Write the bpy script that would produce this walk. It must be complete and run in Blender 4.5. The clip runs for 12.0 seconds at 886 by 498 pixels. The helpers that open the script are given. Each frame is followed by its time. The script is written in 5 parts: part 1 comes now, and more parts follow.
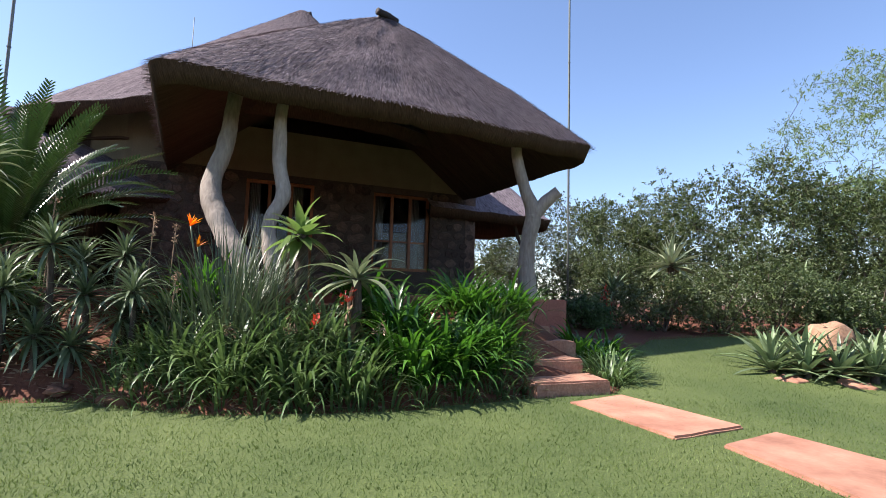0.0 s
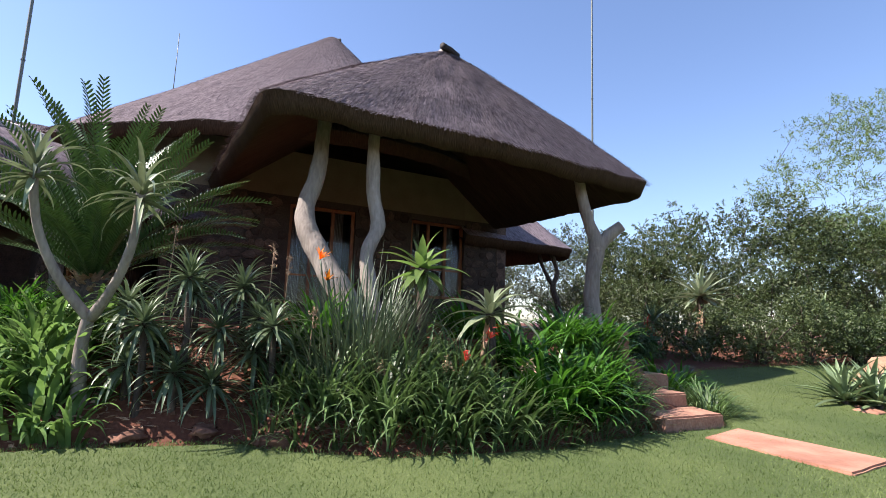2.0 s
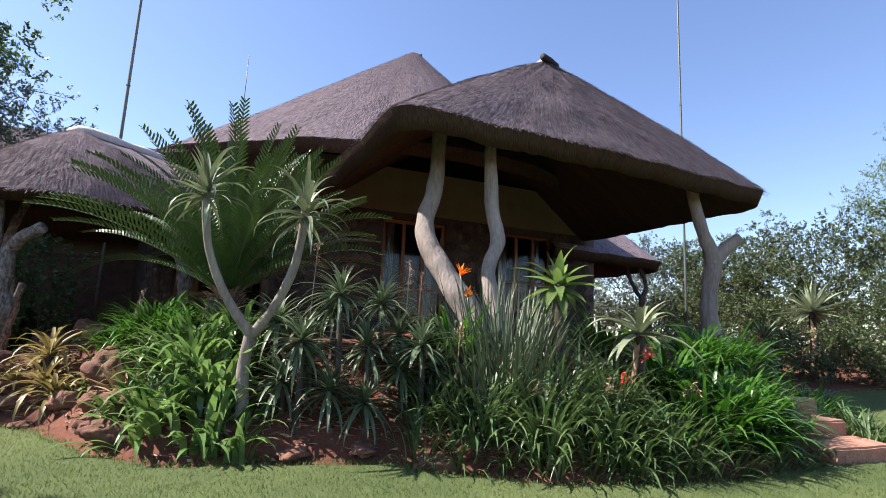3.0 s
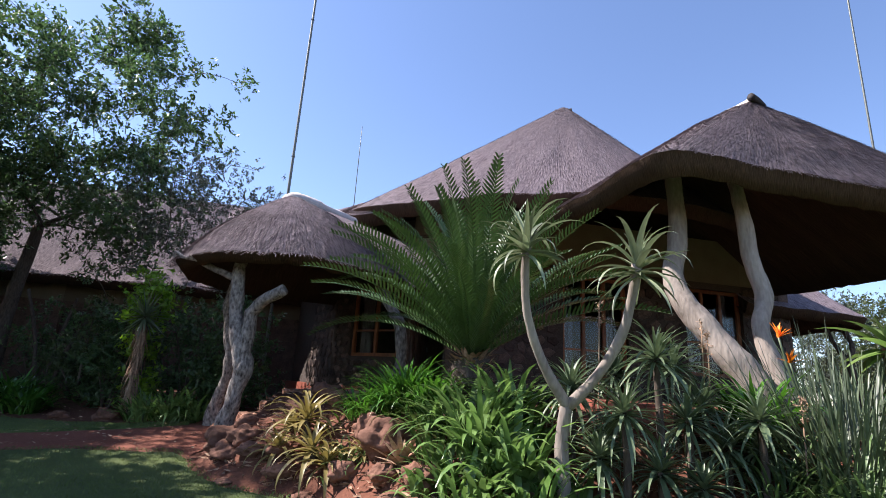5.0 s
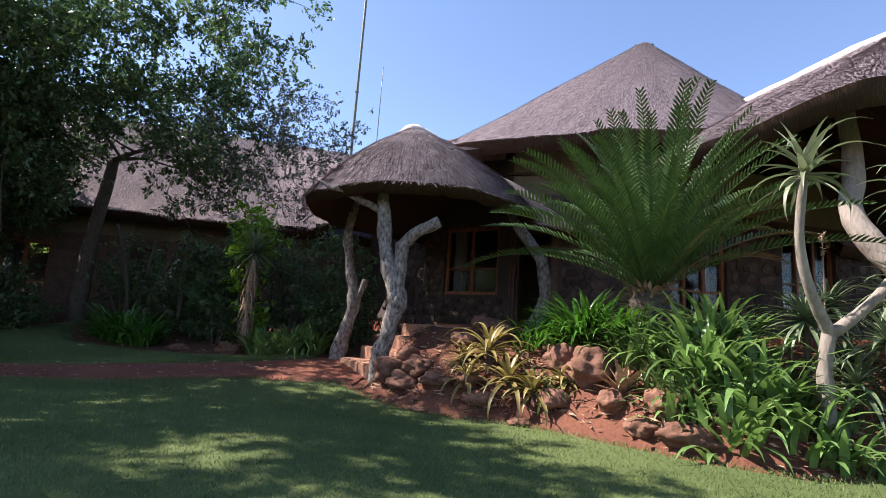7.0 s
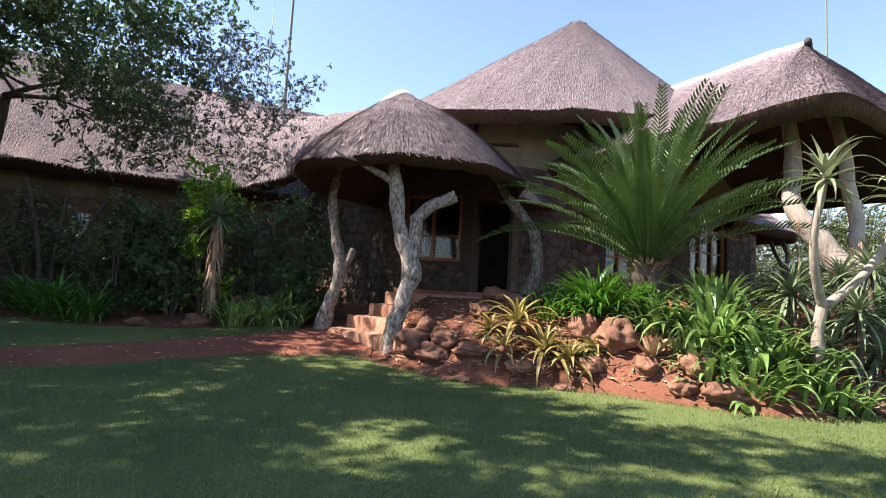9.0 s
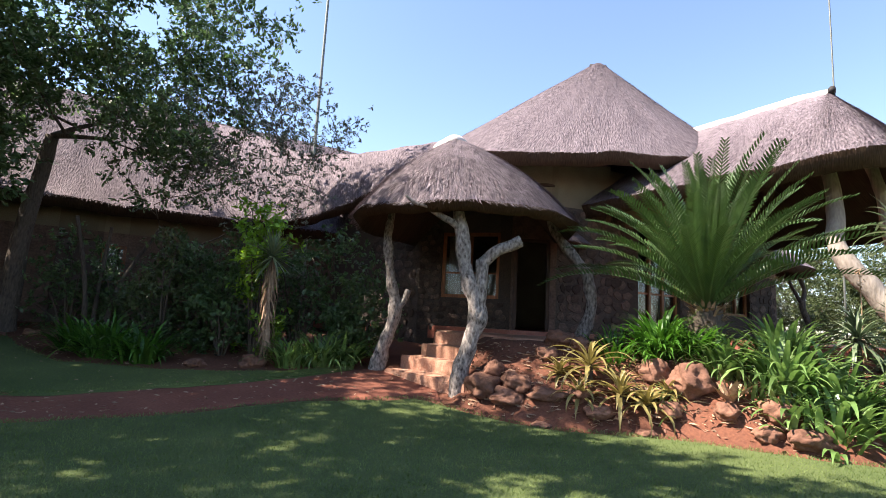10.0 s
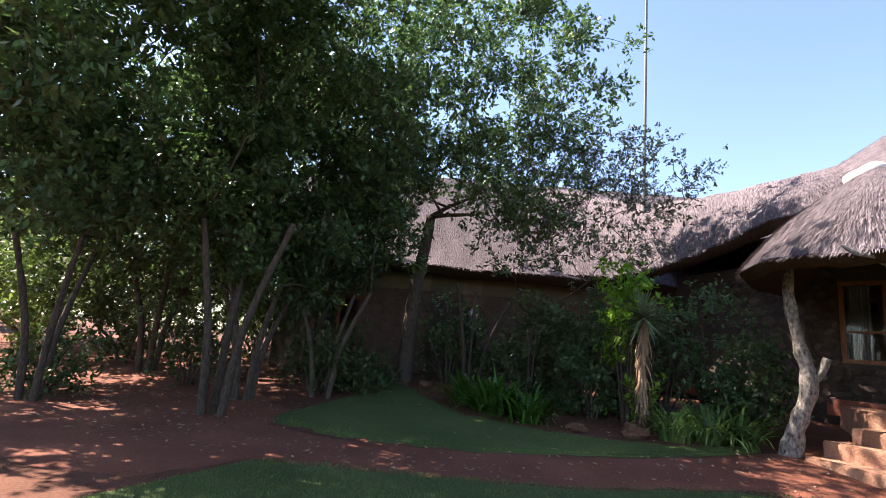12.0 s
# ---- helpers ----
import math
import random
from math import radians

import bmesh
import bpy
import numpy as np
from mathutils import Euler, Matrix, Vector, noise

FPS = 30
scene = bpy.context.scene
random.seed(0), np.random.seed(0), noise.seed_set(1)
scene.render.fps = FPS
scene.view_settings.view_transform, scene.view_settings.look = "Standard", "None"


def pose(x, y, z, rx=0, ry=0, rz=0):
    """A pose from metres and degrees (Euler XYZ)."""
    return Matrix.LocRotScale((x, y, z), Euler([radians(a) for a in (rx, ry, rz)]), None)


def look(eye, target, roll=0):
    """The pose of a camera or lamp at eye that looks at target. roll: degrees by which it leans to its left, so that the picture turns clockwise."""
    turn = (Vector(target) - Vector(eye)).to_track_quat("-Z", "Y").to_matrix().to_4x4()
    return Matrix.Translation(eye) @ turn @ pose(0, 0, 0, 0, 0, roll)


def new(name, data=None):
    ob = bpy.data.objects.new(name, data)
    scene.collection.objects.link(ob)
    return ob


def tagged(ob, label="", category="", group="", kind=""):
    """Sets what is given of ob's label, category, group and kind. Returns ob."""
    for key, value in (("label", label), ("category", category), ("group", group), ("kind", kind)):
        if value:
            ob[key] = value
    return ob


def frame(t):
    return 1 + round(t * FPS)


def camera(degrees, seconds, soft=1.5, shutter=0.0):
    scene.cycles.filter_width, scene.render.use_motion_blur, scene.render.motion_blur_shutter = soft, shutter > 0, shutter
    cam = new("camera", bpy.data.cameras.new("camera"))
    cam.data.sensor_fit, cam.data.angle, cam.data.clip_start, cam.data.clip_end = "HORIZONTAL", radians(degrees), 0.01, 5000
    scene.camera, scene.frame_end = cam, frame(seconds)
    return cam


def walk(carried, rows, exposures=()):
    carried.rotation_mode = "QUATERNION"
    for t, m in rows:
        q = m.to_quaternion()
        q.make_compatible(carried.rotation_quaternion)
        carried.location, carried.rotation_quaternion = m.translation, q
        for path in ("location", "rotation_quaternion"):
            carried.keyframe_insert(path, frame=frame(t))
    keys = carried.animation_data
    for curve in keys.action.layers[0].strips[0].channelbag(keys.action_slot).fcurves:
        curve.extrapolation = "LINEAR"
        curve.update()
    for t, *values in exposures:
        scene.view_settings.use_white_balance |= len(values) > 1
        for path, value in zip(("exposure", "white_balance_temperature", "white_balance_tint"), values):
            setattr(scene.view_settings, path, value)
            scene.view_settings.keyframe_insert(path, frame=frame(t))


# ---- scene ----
cam = camera(81.8, 12.0, 0.9)
METRES, EYE, TILT, LEAN, TURN = 14.0, 1.3, 0.0, 0.0, 0.0
ROWS = [
    (0.0, 0.0, 0.0, 0.0, -0.15, 5.25, -1.65),
    (0.5, -0.0395, -0.0024, 0.0033, -1.71, 6.22, -1.73),
    (1.0, -0.0776, -0.0089, 0.0017, -2.78, 7.68, -1.85),
    (1.5, -0.1162, -0.0064, 0.0013, -4.34, 7.91, -1.91),
    (2.0, -0.1589, -0.0017, 0.0073, -4.5, 7.85, -2.02),
    (2.5, -0.2008, 0.0024, 0.0091, -2.45, 8.12, -2.21),
    (3.0, -0.2452, 0.012, 0.0099, 0.72, 8.88, -2.54),
    (3.5, -0.2884, 0.0204, 0.0085, 4.87, 9.56, -2.78),
    (5.5, -0.4712, 0.0324, 0.0076, 10.05, 15.78, -3.33),
    (6.0, -0.5188, 0.0268, 0.0001, 9.62, 15.88, -3.41),
    (6.5, -0.5639, 0.0208, -0.0099, 9.4, 14.46, -3.55),
    (7.0, -0.6083, 0.02, -0.0172, 9.43, 9.07, -3.76),
    (9.0, -0.7715, -0.001, -0.0069, -4.82, 4.83, -3.1),
    (9.5, -0.8182, -0.0035, 0.0026, -6.14, 5.17, -3.01),
    (10.0, -0.8629, -0.0081, 0.0074, -5.95, 7.86, -3.07),
    (10.5, -0.9095, -0.0033, 0.0106, -3.57, 8.61, -3.2),
    (11.0, -0.9486, -0.0025, 0.0166, 2.62, 9.91, -3.68),
    (11.5, -0.9759, -0.0091, 0.0212, 13.06, 9.89, -4.41),
    (12.0, -0.9866, -0.0084, 0.021, 24.68, 10.92, -4.9),
]
walk(cam, [(t, pose(0, 0, EYE, TILT, LEAN, TURN) @ pose(METRES * x, METRES * y, METRES * z, 90 + pitch, roll, yaw)) for t, x, y, z, yaw, pitch, roll in ROWS], [(0.0, 1.35, 6500, 18), (3.5, 1.35, 6400, 20), (5.5, 1.35, 6300, 20), (7.0, 1.5, 6550, 19), (9.0, 1.97, 6980, 17), (10.5, 1.95, 6950, 17), (12.0, 2.06, 7050, 18)])

# ---- world, sun ----
SUN_AZ, SUN_EL = 186.0, 49.0          # degrees: azimuth from +x towards +y, height above the horizon
world = bpy.data.worlds.new("sky")
scene.world = world
world.use_nodes = True
wn = world.node_tree.nodes
sky = wn.new("ShaderNodeTexSky")
sky.sky_type, sky.sun_disc = "NISHITA", False
sky.sun_elevation, sky.sun_rotation = radians(SUN_EL), radians(90 - SUN_AZ)
sky.air_density, sky.dust_density, sky.ozone_density = 1.0, 0.5, 3.5
wn["Background"].inputs["Strength"].default_value = 0.1
world.node_tree.links.new(sky.outputs[0], wn["Background"].inputs["Color"])
sun = new("sun", bpy.data.lights.new("sun", "SUN"))
sun.data.energy, sun.data.angle, sun.data.color = 5.0, radians(0.55), (1.0, 0.95, 0.86)
sd = Vector((math.cos(radians(SUN_AZ)) * math.cos(radians(SUN_EL)), math.sin(radians(SUN_AZ)) * math.cos(radians(SUN_EL)), math.sin(radians(SUN_EL))))
sun.matrix_world = look(sd * 60, (0, 0, 0))

# ---- materials ----


def material(name, dark, light, size=4.0, rough=0.8, bump=0.3, grain=40.0, stretch=(1, 1, 1), uv=False, translucent=0.0, vary=0.12, island=False, spec=0.3, stain=0.25, metal=0.0):
    """Two-scale procedural surface: broad tone between dark and light, fine grain, relief, variation from piece to piece."""
    m = bpy.data.materials.new(name)
    m.use_nodes = True
    nt, L = m.node_tree, m.node_tree.links
    N = nt.nodes
    b = N["Principled BSDF"]
    co = N.new("ShaderNodeTexCoord")
    mp = N.new("ShaderNodeMapping")
    mp.inputs["Scale"].default_value = stretch
    L.new(co.outputs["UV" if uv else "Object"], mp.inputs["Vector"])
    n1, n2 = N.new("ShaderNodeTexNoise"), N.new("ShaderNodeTexNoise")
    n1.inputs["Scale"].default_value, n1.inputs["Detail"].default_value = size, 5
    n2.inputs["Scale"].default_value, n2.inputs["Detail"].default_value = grain, 4
    L.new(mp.outputs[0], n1.inputs["Vector"])
    L.new(mp.outputs[0], n2.inputs["Vector"])
    mix = N.new("ShaderNodeMix")
    mix.data_type = "RGBA"
    mix.inputs["A"].default_value, mix.inputs["B"].default_value = (*dark, 1), (*light, 1)
    ramp = N.new("ShaderNodeMapRange")
    ramp.inputs["From Min"].default_value, ramp.inputs["From Max"].default_value = 0.32, 0.68
    avg = N.new("ShaderNodeMix")
    avg.inputs["Factor"].default_value = 1 - stain
    L.new(n1.outputs["Fac"], avg.inputs["A"])
    L.new(n2.outputs["Fac"], avg.inputs["B"])
    L.new(avg.outputs[0], ramp.inputs["Value"])
    L.new(ramp.outputs[0], mix.inputs["Factor"])
    hsv = N.new("ShaderNodeHueSaturation")
    L.new(mix.outputs["Result"], hsv.inputs["Color"])
    if vary:
        rnd = N.new("ShaderNodeNewGeometry" if island else "ShaderNodeObjectInfo")
        mr = N.new("ShaderNodeMapRange")
        mr.inputs["To Min"].default_value, mr.inputs["To Max"].default_value = 1 - vary * 2, 1 + vary * 2
        L.new(rnd.outputs["Random Per Island" if island else "Random"], mr.inputs["Value"])
        L.new(mr.outputs[0], hsv.inputs["Value"])
    L.new(hsv.outputs[0], b.inputs["Base Color"])
    b.inputs["Roughness"].default_value, b.inputs["Specular IOR Level"].default_value = rough, spec
    b.inputs["Metallic"].default_value = metal
    if bump:
        bp = N.new("ShaderNodeBump")
        bp.inputs["Strength"].default_value, bp.inputs["Distance"].default_value = bump, 0.02
        L.new(n2.outputs["Fac"], bp.inputs["Height"])
        L.new(bp.outputs[0], b.inputs["Normal"])
    if translucent:
        tr, add, out = N.new("ShaderNodeBsdfTranslucent"), N.new("ShaderNodeMixShader"), N["Material Output"]
        tint = N.new("ShaderNodeHueSaturation")
        tint.inputs["Value"].default_value, tint.inputs["Saturation"].default_value = 1.5, 1.1
        L.new(hsv.outputs[0], tint.inputs["Color"])
        L.new(tint.outputs[0], tr.inputs["Color"])
        add.inputs[0].default_value = translucent
        L.new(b.outputs[0], add.inputs[1])
        L.new(tr.outputs[0], add.inputs[2])
        L.new(add.outputs[0], out.inputs["Surface"])
    return m


LAWN = material("lawn_turf", (0.03, 0.056, 0.013), (0.115, 0.145, 0.045), 0.55, 0.9, 0.6, 60, stain=0.45)
BLADE = material("grass_blade", (0.06, 0.1, 0.022), (0.165, 0.208, 0.073), 0.55, 0.6, 0, 3, translucent=0.3, island=True, vary=0.12, stain=0.6)
EARTH = material("red_earth", (0.06, 0.022, 0.013), (0.145, 0.056, 0.032), 1.2, 0.95, 0.7, 25, stain=0.5)
DIRT = material("red_dirt_path", (0.15, 0.046, 0.028), (0.31, 0.115, 0.07), 0.8, 0.95, 0.5, 30, stain=0.5)
SLAB = material("terracotta_slab", (0.20, 0.09, 0.058), (0.38, 0.195, 0.13), 2.2, 0.85, 0.12, 22, stain=0.8)
STEPM = material("step_stone", (0.22, 0.10, 0.065), (0.42, 0.24, 0.16), 5, 0.85, 0.5, 30, stain=0.5)
ROCK = material("red_rock", (0.09, 0.04, 0.025), (0.23, 0.115, 0.075), 3, 0.9, 0.8, 18, stain=0.5)
BOULDER = material("sand_boulder", (0.22, 0.12, 0.072), (0.38, 0.235, 0.15), 3, 0.9, 0.5, 20, stain=0.5)
STONE = material("wall_stone", (0.05, 0.032, 0.026), (0.16, 0.107, 0.082), 4, 0.85, 0.7, 20, stain=0.5, vary=0.2)
FACESTONE = material("rubble_stone", (0.026, 0.018, 0.015), (0.11, 0.076, 0.06), 1.2, 0.85, 0.6, 6, vary=0.28, stain=0.5)
MORTAR = material("wall_mortar", (0.035, 0.027, 0.023), (0.085, 0.066, 0.054), 5, 0.95, 0.6, 30)
# cream plaster, its colour lowered to hold the deep shade under the eaves
PLASTER = material("shaded_cream_plaster", (0.12, 0.10, 0.065), (0.19, 0.16, 0.105), 2, 0.9, 0.15, 30, stain=0.5)
THATCH = material("weathered_thatch", (0.045, 0.036, 0.042), (0.25, 0.207, 0.222), 1.2, 0.95, 1.0, 10, (2.6, 0.5, 1), uv=True, spec=0.1, stain=0.25)
THATCH.node_tree.nodes["Bump"].inputs["Distance"].default_value = 0.06
STRAW = material("thatch_straw", (0.07, 0.057, 0.064), (0.27, 0.225, 0.24), 1.5, 0.9, 0, 8, island=True, vary=0.22, spec=0.15)
# reed colour darkened to carry the shade below the roofs
REED = material("shaded_thatch_underside", (0.03, 0.02, 0.015), (0.085, 0.056, 0.04), 1.5, 0.95, 0.8, 26, (3, 0.3, 1), uv=True, spec=0.1)
CEMENT = material("pale_ridge_cement", (0.45, 0.40, 0.37), (0.62, 0.56, 0.52), 3, 0.9, 0.3, 20)
TAR = material("dark_ridge_cap", (0.02, 0.018, 0.018), (0.05, 0.045, 0.045), 6, 0.8, 0.3, 20)
BARK = material("grey_bark", (0.028, 0.02, 0.017), (0.37, 0.325, 0.29), 4, 0.9, 1.0, 24, (1, 1, 0.5), stain=0.25)
PALEBARK = material("pale_stripped_trunk", (0.17, 0.14, 0.115), (0.38, 0.33, 0.28), 4, 0.85, 0.7, 26, (1, 1, 0.25), stain=0.6)
DARKBARK = material("dark_bark", (0.035, 0.026, 0.02), (0.11, 0.085, 0.065), 4, 0.9, 1.0, 30, (1, 1, 0.3))
FRAMEWOOD = material("varnished_wood", (0.11, 0.038, 0.016), (0.27, 0.105, 0.04), 3, 0.45, 0.2, 30, (1, 1, 0.15))
DARKWOOD = material("dark_door_wood", (0.025, 0.013, 0.01), (0.07, 0.035, 0.022), 3, 0.5, 0.2, 30, (1, 1, 0.15))
# pale cloth, coloured darker to stand for the dim rooms behind the glass
CURTAIN = material("shaded_curtain_cloth", (0.10, 0.09, 0.085), (0.19, 0.175, 0.165), 3, 0.9, 0.2, 30, (4, 4, 0.3))
METAL = material("mast_steel", (0.10, 0.11, 0.10), (0.17, 0.18, 0.16), 6, 0.5, 0.1, 40, metal=0.4)
FLOORM = material("polished_red_floor", (0.16, 0.05, 0.035), (0.26, 0.09, 0.06), 2, 0.45, 0.1, 30)
DEADLEAF = material("dry_leaf", (0.20, 0.12, 0.07), (0.38, 0.26, 0.17), 3, 0.8, 0.2, 20, island=True, vary=0.2)


def leafmat(name, dark, light, tr=0.3, rough=0.45, island=True, vary=0.2, size=3):
    return material(name, dark, light, size, rough, 0.0, 9, translucent=tr, island=island, vary=vary, spec=0.45, stain=0.6)


CYCAD = leafmat("cycad_frond", (0.022, 0.052, 0.015), (0.065, 0.115, 0.034), 0.07, 0.34, vary=0.16)
ALOE = leafmat("aloe_leaf", (0.075, 0.125, 0.055), (0.17, 0.225, 0.115), 0.12, 0.42, island=False)
PALEALOE = leafmat("pale_aloe_leaf", (0.12, 0.155, 0.085), (0.25, 0.285, 0.17), 0.12, 0.4, island=False)
DROOPALOE = leafmat("drooping_aloe_leaf", (0.045, 0.075, 0.036), (0.15, 0.195, 0.105), 0.15, 0.42)
REDALOE = leafmat("sunburnt_aloe_leaf", (0.13, 0.11, 0.036), (0.27, 0.215, 0.075), 0.2, 0.45)
STRAP = leafmat("strap_leaf", (0.026, 0.088, 0.014), (0.085, 0.195, 0.032), 0.28, 0.27)
PALESTRAP = leafmat("pale_strap_leaf", (0.06, 0.125, 0.032), (0.18, 0.275, 0.09), 0.28, 0.27)
LIRIOPE = leafmat("fine_strap_leaf", (0.04, 0.085, 0.024), (0.13, 0.19, 0.07), 0.25, 0.4)
REEDLEAF = leafmat("rush_leaf", (0.03, 0.05, 0.025), (0.10, 0.13, 0.07), 0.1, 0.45)
BROAD = leafmat("broad_leaf", (0.06, 0.12, 0.03), (0.17, 0.24, 0.075), 0.35, 0.35, island=False)
LIME = leafmat("lime_leaf", (0.09, 0.20, 0.02), (0.22, 0.36, 0.05), 0.45, 0.45)
TREELEAF = leafmat("tree_leaf", (0.03, 0.068, 0.026), (0.09, 0.145, 0.052), 0.35, 0.4)
GREYLEAF = leafmat("greyish_tree_leaf", (0.05, 0.07, 0.05), (0.12, 0.145, 0.10), 0.2, 0.5)
BUSHLEAF = leafmat("bush_leaf", (0.03, 0.052, 0.016), (0.082, 0.112, 0.038), 0.25, 0.5)
OLIVE = leafmat("olive_bush_leaf", (0.03, 0.05, 0.016), (0.092, 0.118, 0.042), 0.25, 0.5)
ACACIA = leafmat("feathery_leaf", (0.07, 0.115, 0.03), (0.17, 0.235, 0.075), 0.35, 0.5)
ORANGE = leafmat("orange_petal", (0.70, 0.16, 0.015), (0.85, 0.30, 0.03), 0.3, 0.5, island=False)
REDFLOWER = leafmat("red_flower", (0.40, 0.04, 0.03), (0.58, 0.09, 0.06), 0.2, 0.5, island=False)

# ---- mesh helpers ----


def mesh_of(name, verts, faces, mats, smooth=False, index=None, uvs=None):
    me = bpy.data.meshes.new(name)
    me.from_pydata([tuple(v) for v in verts], [], faces)
    for m in (mats if isinstance(mats, (list, tuple)) else [mats]):
        me.materials.append(m)
    if index is not None:
        me.polygons.foreach_set("material_index", index)
    if smooth:
        me.polygons.foreach_set("use_smooth", [True] * len(me.polygons))
    if uvs is not None:
        layer = me.uv_layers.new(name="UVMap")
        loops = np.empty(len(me.loops), dtype=np.int32)
        me.loops.foreach_get("vertex_index", loops)
        layer.data.foreach_set("uv", np.asarray(uvs, dtype=np.float32)[loops].ravel())
    me.update()
    return me


def quick_mesh(name, V, F, mat):
    me = bpy.data.meshes.new(name)
    me.vertices.add(len(V))
    me.vertices.foreach_set("co", np.asarray(V, dtype=np.float32).ravel())
    me.loops.add(F.size)
    me.loops.foreach_set("vertex_index", F.astype(np.int32).ravel())
    me.polygons.add(len(F))
    me.polygons.foreach_set("loop_start", np.arange(0, F.size, F.shape[1], dtype=np.int32))
    me.polygons.foreach_set("loop_total", np.full(len(F), F.shape[1], dtype=np.int32))
    me.materials.append(mat)
    me.update(calc_edges=True)
    return me


def child(name, me, parent, label=""):
    ob = new(name, me)
    ob.parent = parent
    if label:
        ob["label"] = label
    return ob


def thing(name, place, label, category, group="", kind="", turn=0.0):
    e = new(name)
    e.empty_display_size = 0.2
    e.matrix_basis = pose(*place, 0, 0, turn)
    return tagged(e, label, category, group, kind)


def part(name, bm, mat, parent, label="", smooth=False):
    me = bpy.data.meshes.new(name)
    bm.to_mesh(me)
    bm.free()
    me.materials.append(mat)
    if smooth:
        me.polygons.foreach_set("use_smooth", [True] * len(me.polygons))
    return child(name, me, parent, label)


def box_bm(sx, sy, sz, at=(0, 0, 0), bevel=0.0, turn=0.0, rough=0.0):
    bm = bmesh.new()
    bmesh.ops.create_cube(bm, size=1, matrix=Matrix.Translation(at) @ Matrix.Rotation(radians(turn), 4, "Z") @ Matrix.Diagonal((sx, sy, sz, 1)))
    if bevel:
        bmesh.ops.bevel(bm, geom=list(bm.edges), offset=bevel, segments=2, affect="EDGES")
    if rough:
        for v in bm.verts:
            v.co += noise.noise_vector(v.co * 2.3) * rough
    return bm


def smoothstep(a, b, x):
    t = min(1.0, max(0.0, (x - a) / (b - a)))
    return t * t * (3 - 2 * t)


def tube(points, radii, seg=10, knobs=0.0, freq=3.0):
    """Vertices and faces of a gnarled round limb along points."""
    P = [Vector(p) for p in points]
    fine, rad = [], []
    n = len(P)
    for i in range(n - 1):
        p0, p1, p2, p3 = P[max(0, i - 1)], P[i], P[i + 1], P[min(n - 1, i + 2)]
        steps = min(12, max(2, int((p2 - p1).length / 0.06))) if knobs else 3
        for k in range(steps):
            t = k / steps
            fine.append(0.5 * (2 * p1 + (p2 - p0) * t + (2 * p0 - 5 * p1 + 4 * p2 - p3) * t * t + (3 * p1 - p0 - 3 * p2 + p3) * t ** 3))
            rad.append(radii[i] + (radii[i + 1] - radii[i]) * t)
    fine.append(P[-1])
    rad.append(radii[-1])
    V, F = [], []
    for i, p in enumerate(fine):
        d = (fine[min(i + 1, len(fine) - 1)] - fine[max(i - 1, 0)]).normalized()
        a = d.cross(Vector((0.3, 0.9, 0.2))).normalized()
        b = d.cross(a)
        for s in range(seg):
            w = 2 * math.pi * s / seg
            o = a * math.cos(w) + b * math.sin(w)
            r = rad[i]
            if knobs:
                q = p + o * r
                r *= 1 + knobs * noise.noise(q * freq) + 0.45 * knobs * noise.noise(Vector((q.x * 3.4, q.y * 3.4, q.z * 1.6)) * freq)
            V.append(p + o * r)
        if i:
            for s in range(seg):
                q = (s + 1) % seg
                F.append(((i - 1) * seg + s, (i - 1) * seg + q, i * seg + q, i * seg + s))
    F.append(tuple(range(seg - 1, -1, -1)))
    F.append(tuple(range((len(fine) - 1) * seg, len(fine) * seg)))
    return V, F


def join(*meshes):
    V, F = [], []
    for v, f in meshes:
        k = len(V)
        V.extend(v)
        F.extend(tuple(i + k for i in q) for q in f)
    return V, F


# ---- ground ----
EDGE = [(-30, 2.5), (-20, 4.6), (-17.5, 5.7), (-15.5, 6.7), (-13.3, 7.9), (-11.5, 8.3), (-10.7, 7.6), (-9.75, 6.95), (-8.2, 6.5), (-7.2, 5.75), (-6.2, 5.35), (-5.2, 5.65), (-3.9, 5.95), (-3.3, 5.65),
        (-2.2, 5.45), (-0.5, 5.9), (0.9, 6.7), (1.5, 6.9), (2.5, 7.3), (2.9, 8.4), (3.6, 10.0), (4.6, 11.4), (7, 12.2), (14, 13.6), (30, 15)]
EX, EY = [p[0] for p in EDGE], [p[1] for p in EDGE]


def lawn_edge(x):
    return float(np.interp(x, EX, EY)) + 0.06 * noise.noise((x * 2.1, 0, 0))


def height(x, y):
    z = 0.11 * max(0.0, min(y, 14.0) - 7.0)
    d = y - float(np.interp(x, EX, EY))
    if d > 0 and -11.6 < x < 3.2:
        fade = smoothstep(-11.6, -10.2, x) * (1 - smoothstep(1.0, 3.2, x))
        z = max(z, min(0.12 * smoothstep(0, 0.25, d) + 0.62 * d, 1.12) * fade)
    return z + 0.03 * noise.noise((x * 0.35, y * 0.35, 3.0))


def sheet(name, xs, ys, mat, lift=0.0, rough=0.0):
    V = [(x, y, height(x, y) + lift + rough * noise.noise((x * 3, y * 3, 0))) for y in ys for x in xs]
    n = len(xs)
    F = [(j * n + i, j * n + i + 1, (j + 1) * n + i + 1, (j + 1) * n + i) for j in range(len(ys) - 1) for i in range(n - 1)]
    return new(name, mesh_of(name, V, F, mat, True))


gx = [-400, -200, -100, -60, -40] + [-32 + 0.25 * i for i in range(188)] + [16, 20, 30, 45, 70, 120, 200, 400]
gy = [-400, -150, -60, -30, -15, -8, -4, 0, 2] + [3 + 0.2 * i for i in range(90)] + [22, 26, 34, 50, 80, 150, 250, 400]
tagged(sheet("ground", gx, gy, EARTH, 0.0, 0.035), "bare red earth with stones and leaf litter", "ground", kind="structure")


